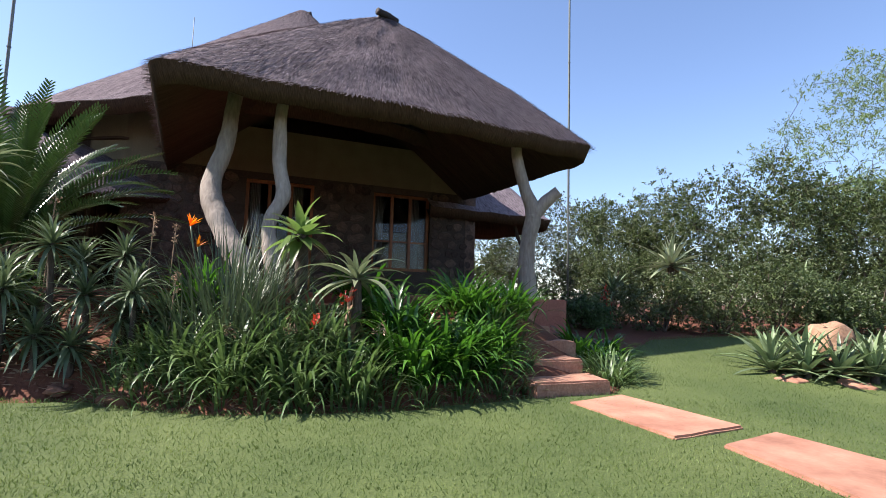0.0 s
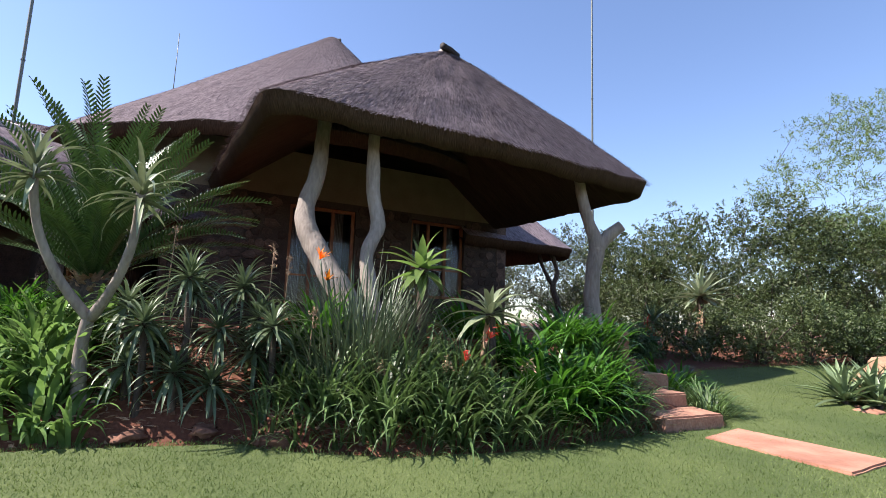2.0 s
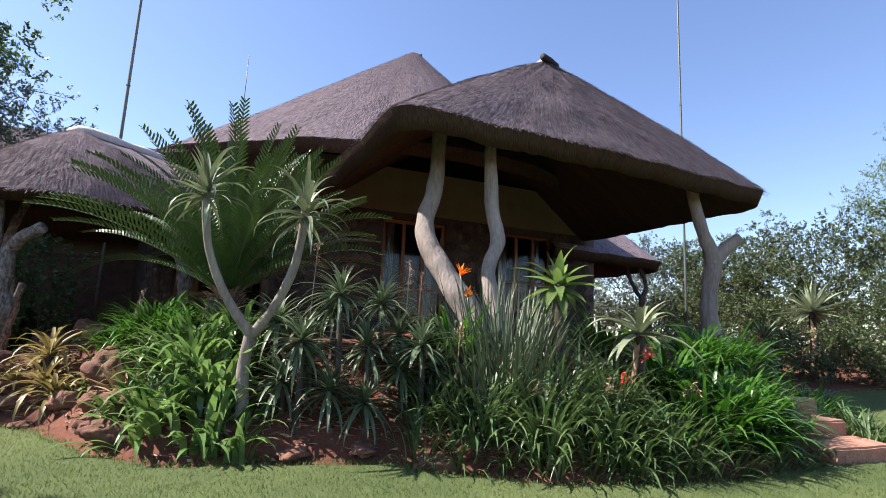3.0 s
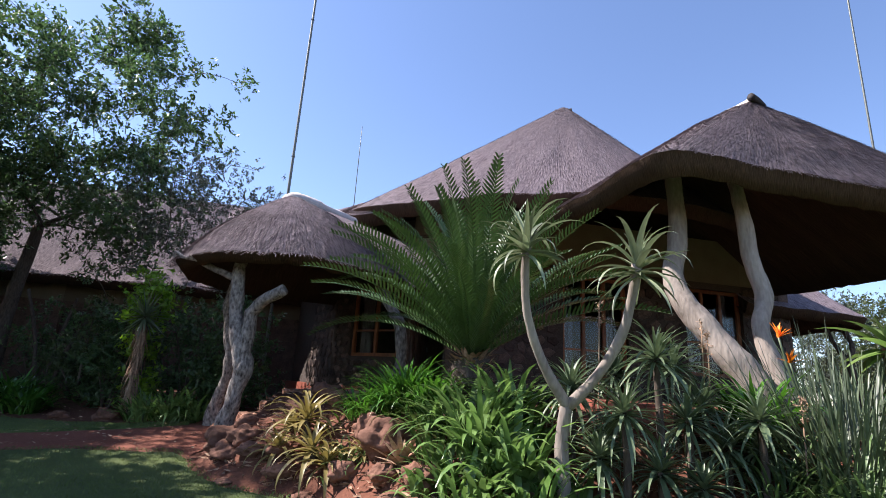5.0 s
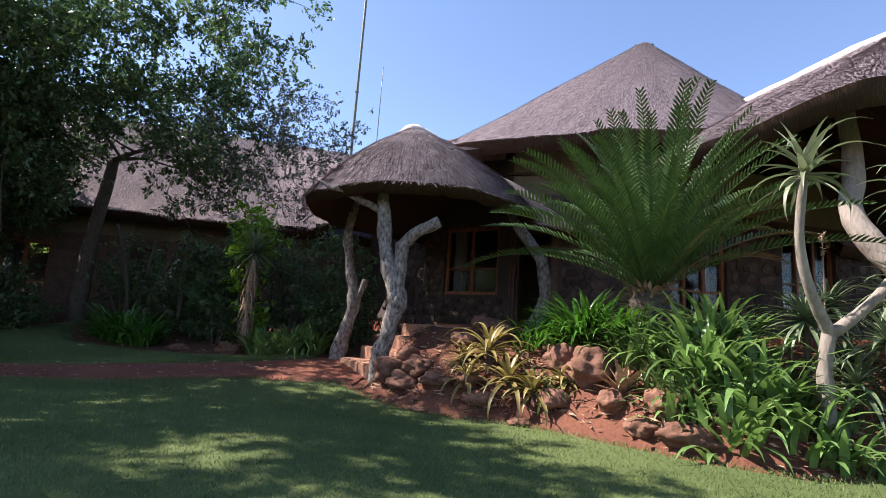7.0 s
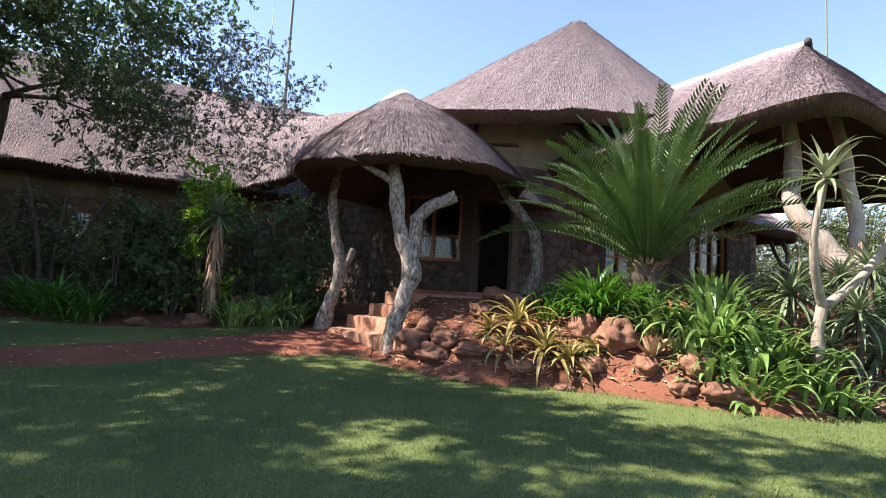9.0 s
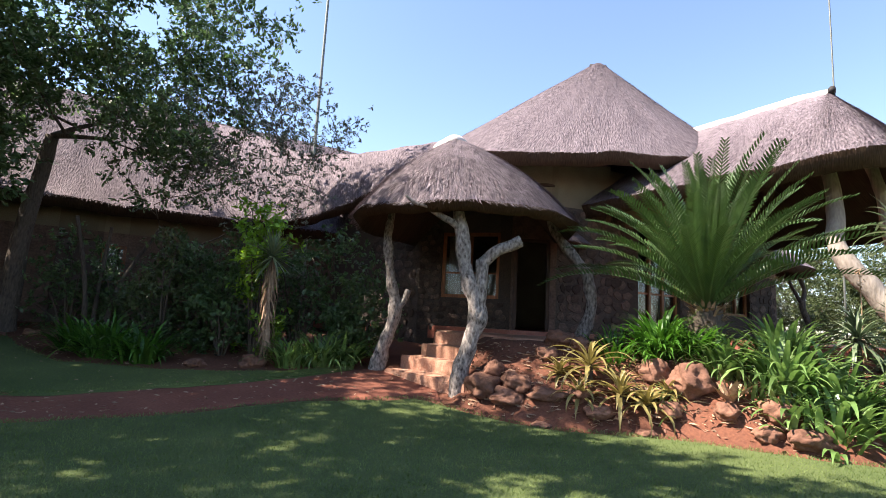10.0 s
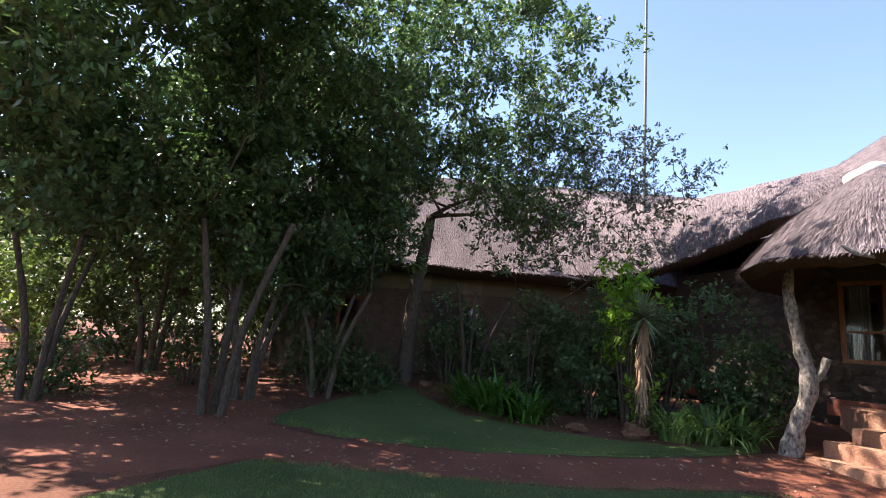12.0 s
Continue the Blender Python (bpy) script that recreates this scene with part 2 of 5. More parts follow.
def strip(name, x0, x1, low, high, mat, lift, nx, ny, label, category):
    V, F = [], []
    for i in range(nx + 1):
        x = x0 + (x1 - x0) * i / nx
        a, b = low(x), high(x)
        for j in range(ny + 1):
            y = a + (b - a) * (j / ny)
            lip = -0.05 if j in (0, ny) else 0.0
            V.append((x, y, height(x, min(y, b - 0.02)) + lift + lip))
    for i in range(nx):
        for j in range(ny):
            k = i * (ny + 1) + j
            F.append((k, k + ny + 1, k + ny + 2, k + 1))
    return tagged(new(name, mesh_of(name, V, F, mat, True)), label, category, kind="structure")


NX, NY = [-23, -20.5, -18.8, -16.6, -14.5, -13.3, -12.5], [8.2, 7.3, 7.1, 7.75, 8.75, 9.6, 10.3]
UX, UY = [-23, -21, -19.5, -17.8, -15.7, -14.3, -13.3, -12.5], [13.2, 12.9, 11.2, 9.7, 9.5, 9.6, 10.0, 10.4]


def path_north(x):
    return float(np.interp(x, NX, NY)) + 0.05 * noise.noise((x * 2.3, 4, 0))


def upper_edge(x):
    return float(np.interp(x, UX, UY)) + 0.08 * noise.noise((x * 1.7, 9, 0))


strip("lawn", -18.6, 22, lambda x: -14.0, lambda x: lawn_edge(x) - 0.02, LAWN, 0.045, 260, 80, "short green lawn with dry patches and a rounded edge", "lawn")
strip("upper_lawn", -20.6, -12.7, lambda x: path_north(x), lambda x: max(path_north(x) + 0.15, upper_edge(x)), LAWN, 0.05, 60, 14, "shaded strip of lawn beside the dirt path", "lawn")
strip("dirt_path", -40, -11.2, lambda x: lawn_edge(x) - 0.05 if x > -19 else lawn_edge(x) - 1.5, lambda x: path_north(x) + 0.05 if x > -20.5 else 8.4 + (-20.5 - x) * 0.5, DIRT, 0.02, 110, 10, "red dirt path strewn with dry leaves", "path")


def turf(name, n, x0, x1, low, high, label):
    """Short blades; low and high bound the strip at each x."""
    rng = np.random.default_rng(5)
    gx_ = np.linspace(x0, x1, 240)
    lo_, hi_ = np.array([low(v) for v in gx_]), np.array([high(v) for v in gx_])
    x = rng.uniform(x0, x1, n)
    a, b = np.interp(x, gx_, lo_), np.interp(x, gx_, hi_)
    y = b - (b - a) * rng.random(n) ** 0.8
    gy_ = np.linspace(lo_.min(), hi_.max(), 90)
    Z = np.array([[height(u, min(v, h - 0.02)) for v in gy_] for u, h in zip(gx_, hi_)])
    fx, fy = (x - x0) / (x1 - x0) * 239, (y - gy_[0]) / (gy_[-1] - gy_[0]) * 89
    ix, iy = np.clip(fx.astype(int), 0, 238), np.clip(fy.astype(int), 0, 88)
    u, v = fx - ix, fy - iy
    z = Z[ix, iy] * (1 - u) * (1 - v) + Z[ix + 1, iy] * u * (1 - v) + Z[ix, iy + 1] * (1 - u) * v + Z[ix + 1, iy + 1] * u * v + 0.036
    w, hh, an = rng.uniform(0.003, 0.007, n), rng.uniform(0.014, 0.04, n), rng.uniform(0, 6.28, n)
    c, s_ = np.cos(an) * w, np.sin(an) * w
    V = np.stack([np.stack([x - c, y - s_, z], 1), np.stack([x + c, y + s_, z], 1), np.stack([x + rng.normal(0, 0.016, n), y + rng.normal(0, 0.016, n), z + hh], 1)], 1).reshape(-1, 3)
    return tagged(new(name, quick_mesh(name, V, np.arange(3 * n).reshape(-1, 3), BLADE)), label, "grass", kind="stuff")


turf("lawn_grass", 520000, -18.6, 9, lambda x: -1.0, lambda x: lawn_edge(x), "short mown grass blades on the lawn")
turf("upper_lawn_grass", 25000, -20.5, -12.7, path_north, lambda x: max(path_north(x) + 0.15, upper_edge(x)), "grass blades of the shaded lawn strip")

# ---- paving and steps on the veranda side ----


def block(name, corners, z0, z1, mat, parent=None, label="", category="", kind="", group="", bevel=0.02, rough=0.01):
    """A slab over a four-cornered plan, with worn edges."""
    bm = bmesh.new()
    lo = [bm.verts.new((x, y, z0)) for x, y in corners]
    hi = [bm.verts.new((x, y, z1)) for x, y in corners]
    n = len(corners)
    bm.faces.new(lo[::-1])
    bm.faces.new(hi)
    for i in range(n):
        bm.faces.new((lo[i], lo[(i + 1) % n], hi[(i + 1) % n], hi[i]))
    bmesh.ops.recalc_face_normals(bm, faces=bm.faces)
    bmesh.ops.subdivide_edges(bm, edges=list(bm.edges), cuts=3, use_grid_fill=True)
    bmesh.ops.bevel(bm, geom=[e for e in bm.edges if e.calc_face_angle(0) > 0.5], offset=bevel, segments=2, affect="EDGES")
    for v in bm.verts:
        v.co += noise.noise_vector(v.co * 3.1) * rough
    if parent:
        return part(name, bm, mat, parent, label)
    me = bpy.data.meshes.new(name)
    bm.to_mesh(me)
    bm.free()
    me.materials.append(mat)
    return tagged(new(name, me), label, category, group, kind)


block("paving_slab", [(1.56, 6.30), (2.18, 4.83), (3.12, 5.34), (2.42, 6.92)], -0.06, 0.075, SLAB, None, "long terracotta-coloured paving slab laid in the lawn", "paving slab", group="stepping slabs")
block("paving_slab", [(2.53, 4.66), (2.78, 3.3), (3.95, 3.7), (3.33, 5.18)], -0.06, 0.07, SLAB, None, "terracotta paving slab with stains, set in the lawn", "paving slab", group="stepping slabs")
block("paving_slab", [(3.0, 3.1), (3.5, 1.9), (4.5, 2.4), (4.1, 3.5)], -0.06, 0.07, SLAB, None, "terracotta paving slab set in the lawn", "paving slab", group="stepping slabs")

U = Vector((0.894, 0.447, 0))       # along the veranda's front
W = Vector((-0.447, 0.894, 0))      # into the veranda


def stair(name, start, across, up, width, run, rise, z0, n, label, mat):
    """Steps, each a stone block of its own. start: the foot's left corner."""
    e = thing(name, (start[0], start[1], z0), label, "steps", kind="structure")
    for i in range(n):
        a = Vector((0, 0, 0)) + Vector(up) * run * i + Vector(across) * (0.12 * noise.noise((i * 3.3, 1, 2)))
        wd = width + 0.15 * noise.noise((i * 2.3, 5, 2))
        c = [a, a + Vector(across) * wd, a + Vector(across) * wd + Vector(up) * (run * 1.25 if i < n - 1 else run * 1.6), a + Vector(up) * (run * 1.25 if i < n - 1 else run * 1.6)]
        block("step", [(p.x, p.y) for p in c], rise * i - 0.25, rise * (i + 1), mat, e, bevel=0.025, rough=0.015)
    return e


stair("veranda_steps", (1.22, 6.62), (0.93, 0.36, 0), (-0.25, 0.97, 0), 1.18, 0.58, 0.2, 0.04, 6, "worn red stone steps from the lawn up to the veranda", STEPM)

# ---- thatched roofs ----


def roof(name, eaves, tops, label, sag=0.25, thick=0.3, rows=14, straws=6000, closed=False, cap=None, lip=0.0, wave=0.06):
    """Thatch between an eave line and the line or point above it; a cut eave, a reed underside and loose straws."""
    base = Vector(eaves[len(eaves) // 2])
    e = thing(name, (base.x, base.y, 0), label, "roof", kind="structure")
    O = Vector((base.x, base.y, 0))
    E_, T_ = [Vector(p) - O for p in eaves], [Vector(p) - O for p in tops]
    n = len(E_)
    run = [0.0]
    for i in range(1, n):
        run.append(run[-1] + (E_[i] - E_[i - 1]).length)

    def top(i, k):
        p = E_[i].lerp(T_[i], k)
        p.z -= sag * 4 * k * (1 - k) * (1 - 0.35 * k)
        p.z += wave * noise.noise((run[i] * 0.9, k * 4, 1.0)) * (1 - k) + 0.035 * noise.noise((run[i] * 1.7, k * 5, 2.0))
        return p
    V, uv, F = [], [], []
    for j in range(rows + 1):
        for i in range(n):
            V.append(top(i, j / rows))
            uv.append((run[i], (E_[i] - T_[i]).length * j / rows))
    for j in range(rows):
        for i in range(n - 1):
            F.append((j * n + i, j * n + i + 1, (j + 1) * n + i + 1, (j + 1) * n + i))
    child("thatch", mesh_of("thatch", V, F, THATCH, True, uvs=uv), e)
    # cut eave and underside, both in the shade-darkened reed colour
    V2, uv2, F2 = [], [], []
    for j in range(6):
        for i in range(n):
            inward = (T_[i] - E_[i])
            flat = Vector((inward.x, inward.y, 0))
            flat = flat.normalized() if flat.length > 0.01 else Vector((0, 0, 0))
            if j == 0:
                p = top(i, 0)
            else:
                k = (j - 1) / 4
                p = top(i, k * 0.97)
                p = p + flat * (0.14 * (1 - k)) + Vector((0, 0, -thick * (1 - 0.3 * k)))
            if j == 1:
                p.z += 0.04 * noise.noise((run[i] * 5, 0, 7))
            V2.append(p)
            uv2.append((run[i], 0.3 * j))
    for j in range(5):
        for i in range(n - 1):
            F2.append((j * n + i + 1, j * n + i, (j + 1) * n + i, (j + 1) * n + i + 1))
    child("underside", mesh_of("underside", V2, F2, REED, True, uvs=uv2), e, "reed underside, coloured dark for the shade beneath the thatch")
    # straws
    rng = np.random.default_rng(len(name) + n)
    SV, SF = [], []
    seglen = np.array([run[i + 1] - run[i] for i in range(n - 1)])
    pick = rng.choice(n - 1, int(straws * 1.4), p=seglen / seglen.sum())
    for i in pick:
        k = 1 - math.sqrt(rng.random())
        k = min(0.97, k * 1.02)
        f = rng.random()
        a = top(i, k).lerp(top(i + 1, k), f)
        slope = (E_[i] - T_[i]).normalized()
        side = (E_[i + 1] - E_[i])
        side = side.normalized() if side.length > 1e-6 else Vector((1, 0, 0))
        nor = side.cross(slope)
        if nor.z < 0:
            nor = -nor
        ln, w = rng.uniform(0.08, 0.2), rng.uniform(0.003, 0.007)
        tip = a + slope * ln + nor * rng.uniform(0.01, 0.035) + side * rng.normal(0, 0.02)
        a = a - nor * 0.01
        q = len(SV)
        SV += [a - side * w, a + side * w, tip + side * w * 0.4, tip - side * w * 0.4]
        SF.append((q, q + 1, q + 2, q + 3))
    ob = child("straw", mesh_of("straw", SV, SF, STRAW), e, "frayed straw ends")
    ob["kind"] = "stuff"
    return e, O


def local(u, v, z, origin, deg):
    a = radians(deg)
    return (origin[0] + u * math.cos(a) - v * math.sin(a), origin[1] + u * math.sin(a) + v * math.cos(a), z)


def u_outline(half_l, half_r, depth, corner, n=110, bow=0.0):
    """Plan of a roof with two straight sides and a front with rounded corners, from back left round to back right."""
    out = []
    L1 = depth - corner
    arc = corner * math.pi / 2
    front = half_l + half_r - 2 * corner
    total = 2 * L1 + 2 * arc + front
    for i in range(n + 1):
        s = total * i / n
        if s < L1:
            out.append((-half_l, depth - s))
        elif s < L1 + arc:
            w = (s - L1) / corner
            out.append((-half_l + corner - corner * math.cos(w), corner - corner * math.sin(w)))
        elif s < L1 + arc + front:
            w = s - L1 - arc
            out.append((-half_l + corner + w, -bow * math.sin(math.pi * w / front)))
        elif s < L1 + 2 * arc + front:
            w = (s - L1 - arc - front) / corner
            out.append((half_r - corner + corner * math.sin(w), corner - corner * math.cos(w)))
        else:
            out.append((half_r, corner + s - L1 - 2 * arc - front))
    return out


# veranda roof
PAV = (-0.51, 8.91)
out = u_outline(4.25, 4.27, 9.0, 0.4, 170, 0.12)
ridge_v = 2.4
ev = [local(u, v, 4.62, PAV, 26.6) for u, v in out]
tp = [local(0.15, max(ridge_v, min(8.2, ridge_v + (v - 1.2) * 0.9)) if v > 1.2 else ridge_v, 7.62, PAV, 26.6) for u, v in out]
veranda_roof, VO = roof("veranda_roof", ev, tp, "weathered grey thatch roof over the open veranda", -0.1, 0.34, 16, 62000)
# main round roof; a hip runs out towards the porch and dies into the link roof
CONE = (-5.1, 16.95)
HIP_A = [0, 160, 176, 190, 200, 208, 222, 235, 250, 268, 300, 345, 360]
HIP_R = [5.45, 5.45, 5.8, 6.4, 7.0, 7.4, 7.2, 6.7, 6.0, 5.4, 5.2, 5.45, 5.45]
HIP_Z = [5.8, 5.8, 5.75, 5.72, 5.7, 5.7, 5.6, 5.5, 5.6, 5.75, 5.8, 5.8, 5.8]
n = 160
ev, tp = [], []
for i in range(n + 1):
    w = 2 * math.pi * i / n - 1.2
    a = math.degrees(w) % 360
    r_, z_ = float(np.interp(a, HIP_A, HIP_R)), float(np.interp(a, HIP_A, HIP_Z))
    ev.append((CONE[0] + r_ * math.cos(w), CONE[1] + r_ * math.sin(w), z_))
    tp.append((CONE[0] + 0.18 * math.cos(w), CONE[1] + 0.18 * math.sin(w), 10.95))
roof("main_roof", ev, tp, "tall round weathered thatch roof of the main house", 0.03, 0.32, 18, 34000)
# porch roof
PORCH, PDEG = (-10.7, 9.9), -28.0
ev, tp = [], []
for i in range(91):
    w = radians(-205 + 230 * i / 90)
    ev.append(local(2.22 * math.cos(w), 2.2 * math.sin(w), 3.3, PORCH, PDEG * 0.4))
    tp.append((PORCH[0] - 0.24 + 0.1 * math.cos(w), PORCH[1] - 0.1 + 0.1 * math.sin(w), 5.0))
ev = [local(-2.3, 4.2, 3.6, PORCH, -20)] + ev + [local(2.6, 4.2, 3.6, PORCH, -20)]
tp = [local(0, 3.8, 5.05, PORCH, -20)] + tp + [local(0, 3.8, 5.05, PORCH, -20)]
roof("porch_roof", ev, tp, "small rounded thatch roof over the entrance porch", -0.24, 0.17, 12, 30000)
# long wing
WDIR, WBACK, WP = Vector((0.91, 0.415, 0)), Vector((-0.415, 0.91, 0)), Vector((-18, 15.1, 0))
ev, tp = [], []
for i in range(121):
    s = -9 + 19.5 * i / 120
    p = WP + WDIR * s
    ev.append((p.x, p.y, 4.05))
    q = p + WBACK * 5.0
    tp.append((q.x, q.y, 8.6))
roof("wing_roof", ev, tp, "long weathered thatch roof of the side wing", 0.3, 0.3, 14, 18000)
ev2, tp2 = [], []
for i in range(41):
    s = -9 + 19.5 * i / 40
    p = WP + WDIR * s
    q = p + WBACK * 10
    ev2.append((q.x, q.y, 4.05))
    q = p + WBACK * 5.0
    tp2.append((q.x, q.y, 8.6))
roof("wing_roof_back", ev2[::-1], tp2[::-1], "rear slope of the side wing's thatch roof", 0.3, 0.3, 8, 500)
# saddle between the round roof and the wing
ra = [(-9.5, 14.6, 7.25), (-10.6, 14.2, 6.62), (-11.6, 14.2, 6.38), (-13.4, 15.3, 6.3), (-15.3, 17.3, 6.8), (-17.3, 18.9, 7.8), (-19.3, 20.0, 8.55)]
ea = [(-9.2, 12.0, 5.5), (-10.7, 11.75, 5.25), (-12.1, 12.6, 4.92), (-13.3, 14.1, 4.6), (-14.5, 15.3, 4.35), (-15.7, 15.95, 4.16), (-17.2, 15.6, 4.15)]
ev, tp = [], []
for i in range(61):
    s = i / 10
    k = min(5, int(s))
    f = smoothstep(0, 1, s - k) * 0.4 + (s - k) * 0.6
    tp.append(tuple(Vector(ra[k]).lerp(Vector(ra[k + 1]), f)))
    ev.append(tuple(Vector(ea[k]).lerp(Vector(ea[k + 1]), f)))
roof("link_roof", ev[::-1], tp[::-1], "thatch saddle joining the round roof and the wing", -0.1, 0.3, 14, 13000)
# low roof behind the veranda
out = u_outline(2.6, 2.4, 5.0, 1.0, 60)
ev = [local(2.6 - v, u, 4.0, (0.6, 18.6), 26.6) for u, v in out]
tp = [local(min(1.0, 2.6 - v), 0, 6.4, (0.6, 18.6), 26.6) for u, v in out]
roof("side_roof", ev, tp, "low dark thatch roof beyond the veranda", 0.1, 0.3, 8, 2500)


def ridge_cap(points, r, mat, name, label):
    V, F = tube(points, [r] * len(points), 8, 0.25, 2.0)
    return tagged(new(name, mesh_of(name, V, F, mat, True)), label, "ridge", kind="structure")


ridge_cap([local(0.1, 2.3, 7.52, PAV, 26.6), local(0.12, 3.2, 7.57, PAV, 26.6), local(0.15, 8.0, 7.56, PAV, 26.6)], 0.15, CEMENT, "veranda_ridge", "pale cement ridge along the thatch")
ridge_cap([local(-0.12, 2.2, 7.55, PAV, 26.6), local(0.15, 2.3, 7.57, PAV, 26.6), local(0.42, 2.4, 7.55, PAV, 26.6)], 0.085, TAR, "veranda_ridge_cap", "dark cap on the end of the ridge")
ridge_cap([(CONE[0] - 0.28, CONE[1], 10.84), (CONE[0] + 0.3, CONE[1], 10.86)], 0.13, TAR, "main_roof_cap", "dark cap on the point of the roof")
ridge_cap([(PORCH[0] - 0.62, PORCH[1] + 0.12, 4.83), (PORCH[0] - 0.22, PORCH[1], 5.0), (-10.3, 11.6, 5.02)], 0.15, CEMENT, "porch_ridge", "pale cement ridge on the porch roof")

# ---- house walls ----


WALLS = {}


def wall_run(name, a, b, z0, z1, t, mat, holes=(), label="", up=None):
    """A wall from a to b with thickness t behind it. holes: (s0, s1, low, high) cut right through."""
    a, b = Vector((*a, 0)), Vector((*b, 0))
    d = (b - a).normalized()
    nrm = Vector((-d.y, d.x, 0))
    L_ = (b - a).length
    e = thing(name, (a.x, a.y, 0), label, "wall", kind="structure", turn=math.degrees(math.atan2(d.y, d.x)))
    WALLS[name] = e
    cuts = sorted({0.0, L_, *[h[0] for h in holes], *[h[1] for h in holes]})
    for s0, s1 in zip(cuts, cuts[1:]):
        hole = next((h for h in holes if h[0] <= s0 + 1e-6 and h[1] >= s1 - 1e-6), None)
        spans = [(z0, z1)] if not hole else [(z0, hole[2]), (hole[3], z1)]
        for lo, hi in spans:
            if hi - lo < 0.02:
                continue
            splits = [(lo, hi, mat)]
            if up and lo < up[0] < hi:
                splits = [(lo, up[0], mat), (up[0], hi, up[1])]
            elif up and lo >= up[0]:
                splits = [(lo, hi, up[1])]
            for l2, h2, m2 in splits:
                part("masonry" if m2 is not PLASTER else "plaster_band", box_bm(s1 - s0, t, h2 - l2, ((s0 + s1) / 2, t / 2, (l2 + h2) / 2)), m2, e)
    return e, L_


def window_unit(parent_name, a, d, s0, s1, z0, z1, depth, panes, label, curtain=True):
    """Wooden window or door frame with mullions, glass panes and curtains, set into an opening."""
    e = thing(parent_name, (a[0], a[1], 0), label, "window", kind="structure", turn=math.degrees(math.atan2(d.y, d.x)))
    f = 0.09
    part("window_frame", box_bm(s1 - s0, 0.1, f, ((s0 + s1) / 2, depth, z0 + f / 2), 0.008), FRAMEWOOD, e)
    part("window_frame", box_bm(s1 - s0, 0.1, f, ((s0 + s1) / 2, depth, z1 - f / 2), 0.008), FRAMEWOOD, e)
    for k in range(panes + 1):
        x = s0 + f / 2 + (s1 - s0 - f) * k / panes
        part("mullion", box_bm(f, 0.09, z1 - z0 - 2 * f, (x, depth, (z0 + z1) / 2), 0.008), FRAMEWOOD, e)
    for k in range(panes):
        x0 = s0 + f + (s1 - s0 - f) * k / panes
        x1 = s0 + (s1 - s0 - f) * (k + 1) / panes
        part("transom", box_bm(x1 - x0, 0.05, 0.05, ((x0 + x1) / 2, depth, z0 + (z1 - z0) * 0.38), 0.006), FRAMEWOOD, e)
        g = part("pane", box_bm(x1 - x0, 0.008, z1 - z0 - 2 * f, ((x0 + x1) / 2, depth + 0.03, (z0 + z1) / 2)), GLASS, e)
        g.visible_shadow = False
        if curtain and k % 2 == 0:
            V, F = [], []
            m = 24
            for i in range(m + 1):
                xx = x0 + (x1 - x0) * (0.05 + 0.6 * i / m)
                yy = depth + 0.16 + 0.03 * math.sin(i * 1.7)
                V += [(xx, yy, z0 + 0.05), (xx, yy, z1 - 0.05)]
                if i:
                    F.append((2 * i - 2, 2 * i, 2 * i + 1, 2 * i - 1))
            ob = child("curtain", mesh_of("curtain", V, F, CURTAIN, True), e, "pale hanging curtain, coloured darker for indoor shade")
    return e


GLASS = bpy.data.materials.new("window_glass")
GLASS.use_nodes = True
gb = GLASS.node_tree.nodes["Principled BSDF"]
gb.inputs["Base Color"].default_value = (0.9, 0.95, 0.95, 1)
gb.inputs["Roughness"].default_value, gb.inputs["Transmission Weight"].default_value, gb.inputs["IOR"].default_value = 0.02, 1.0, 1.3

FLOOR = 1.3
A, B, C, D, E2, F2_ = (1.0, 16.15), (-6.3, 13.0), (-7.9, 12.6), (-9.05, 12.75), (-11.35, 13.75), (-14.0, 17.0)
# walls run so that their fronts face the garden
wall_run("wall_veranda", B, A, 0.2, 5.7, 0.35, MORTAR, [(1.1, 2.9, FLOOR, 4.3), (4.6, 6.4, FLOOR + 0.7, 4.3)], "dark stone house wall with a cream plaster band above, darkened for eave shade", (4.48, PLASTER))
dv = (Vector((*A, 0)) - Vector((*B, 0))).normalized()
window_unit("window_1", B, dv, 1.1, 2.9, FLOOR, 4.3, 0.15, 3, "tall wood-framed glass doors with pale curtains darkened for shade")
window_unit("window_2", B, dv, 4.6, 6.4, FLOOR + 0.7, 4.3, 0.15, 3, "wood-framed window with pale curtains darkened for shade")
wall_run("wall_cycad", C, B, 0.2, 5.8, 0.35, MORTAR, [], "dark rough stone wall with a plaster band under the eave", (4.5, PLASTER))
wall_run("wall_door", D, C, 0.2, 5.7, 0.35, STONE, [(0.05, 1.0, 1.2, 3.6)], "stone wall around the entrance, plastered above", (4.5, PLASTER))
wall_run("wall_porch", E2, D, 0.2, 5.5, 0.35, MORTAR, [(0.62, 2.2, 2.0, 3.75)], "rough stone wall with a wood-framed window", None)
dp = (Vector((*D, 0)) - Vector((*E2, 0))).normalized()
window_unit("window_3", E2, dp, 0.62, 2.2, 2.0, 3.75, 0.12, 2, "varnished wood window with curtain beside the entrance")
wall_run("wall_link", F2_, E2, 0.2, 4.3, 0.35, MORTAR, [], "dark stone wall in the shade of shrubs", None)
wall_run("wall_east", A, (-1.2, 20.6), 0.2, 6.0, 0.35, STONE, [], "stone end wall of the house", (4.48, PLASTER))
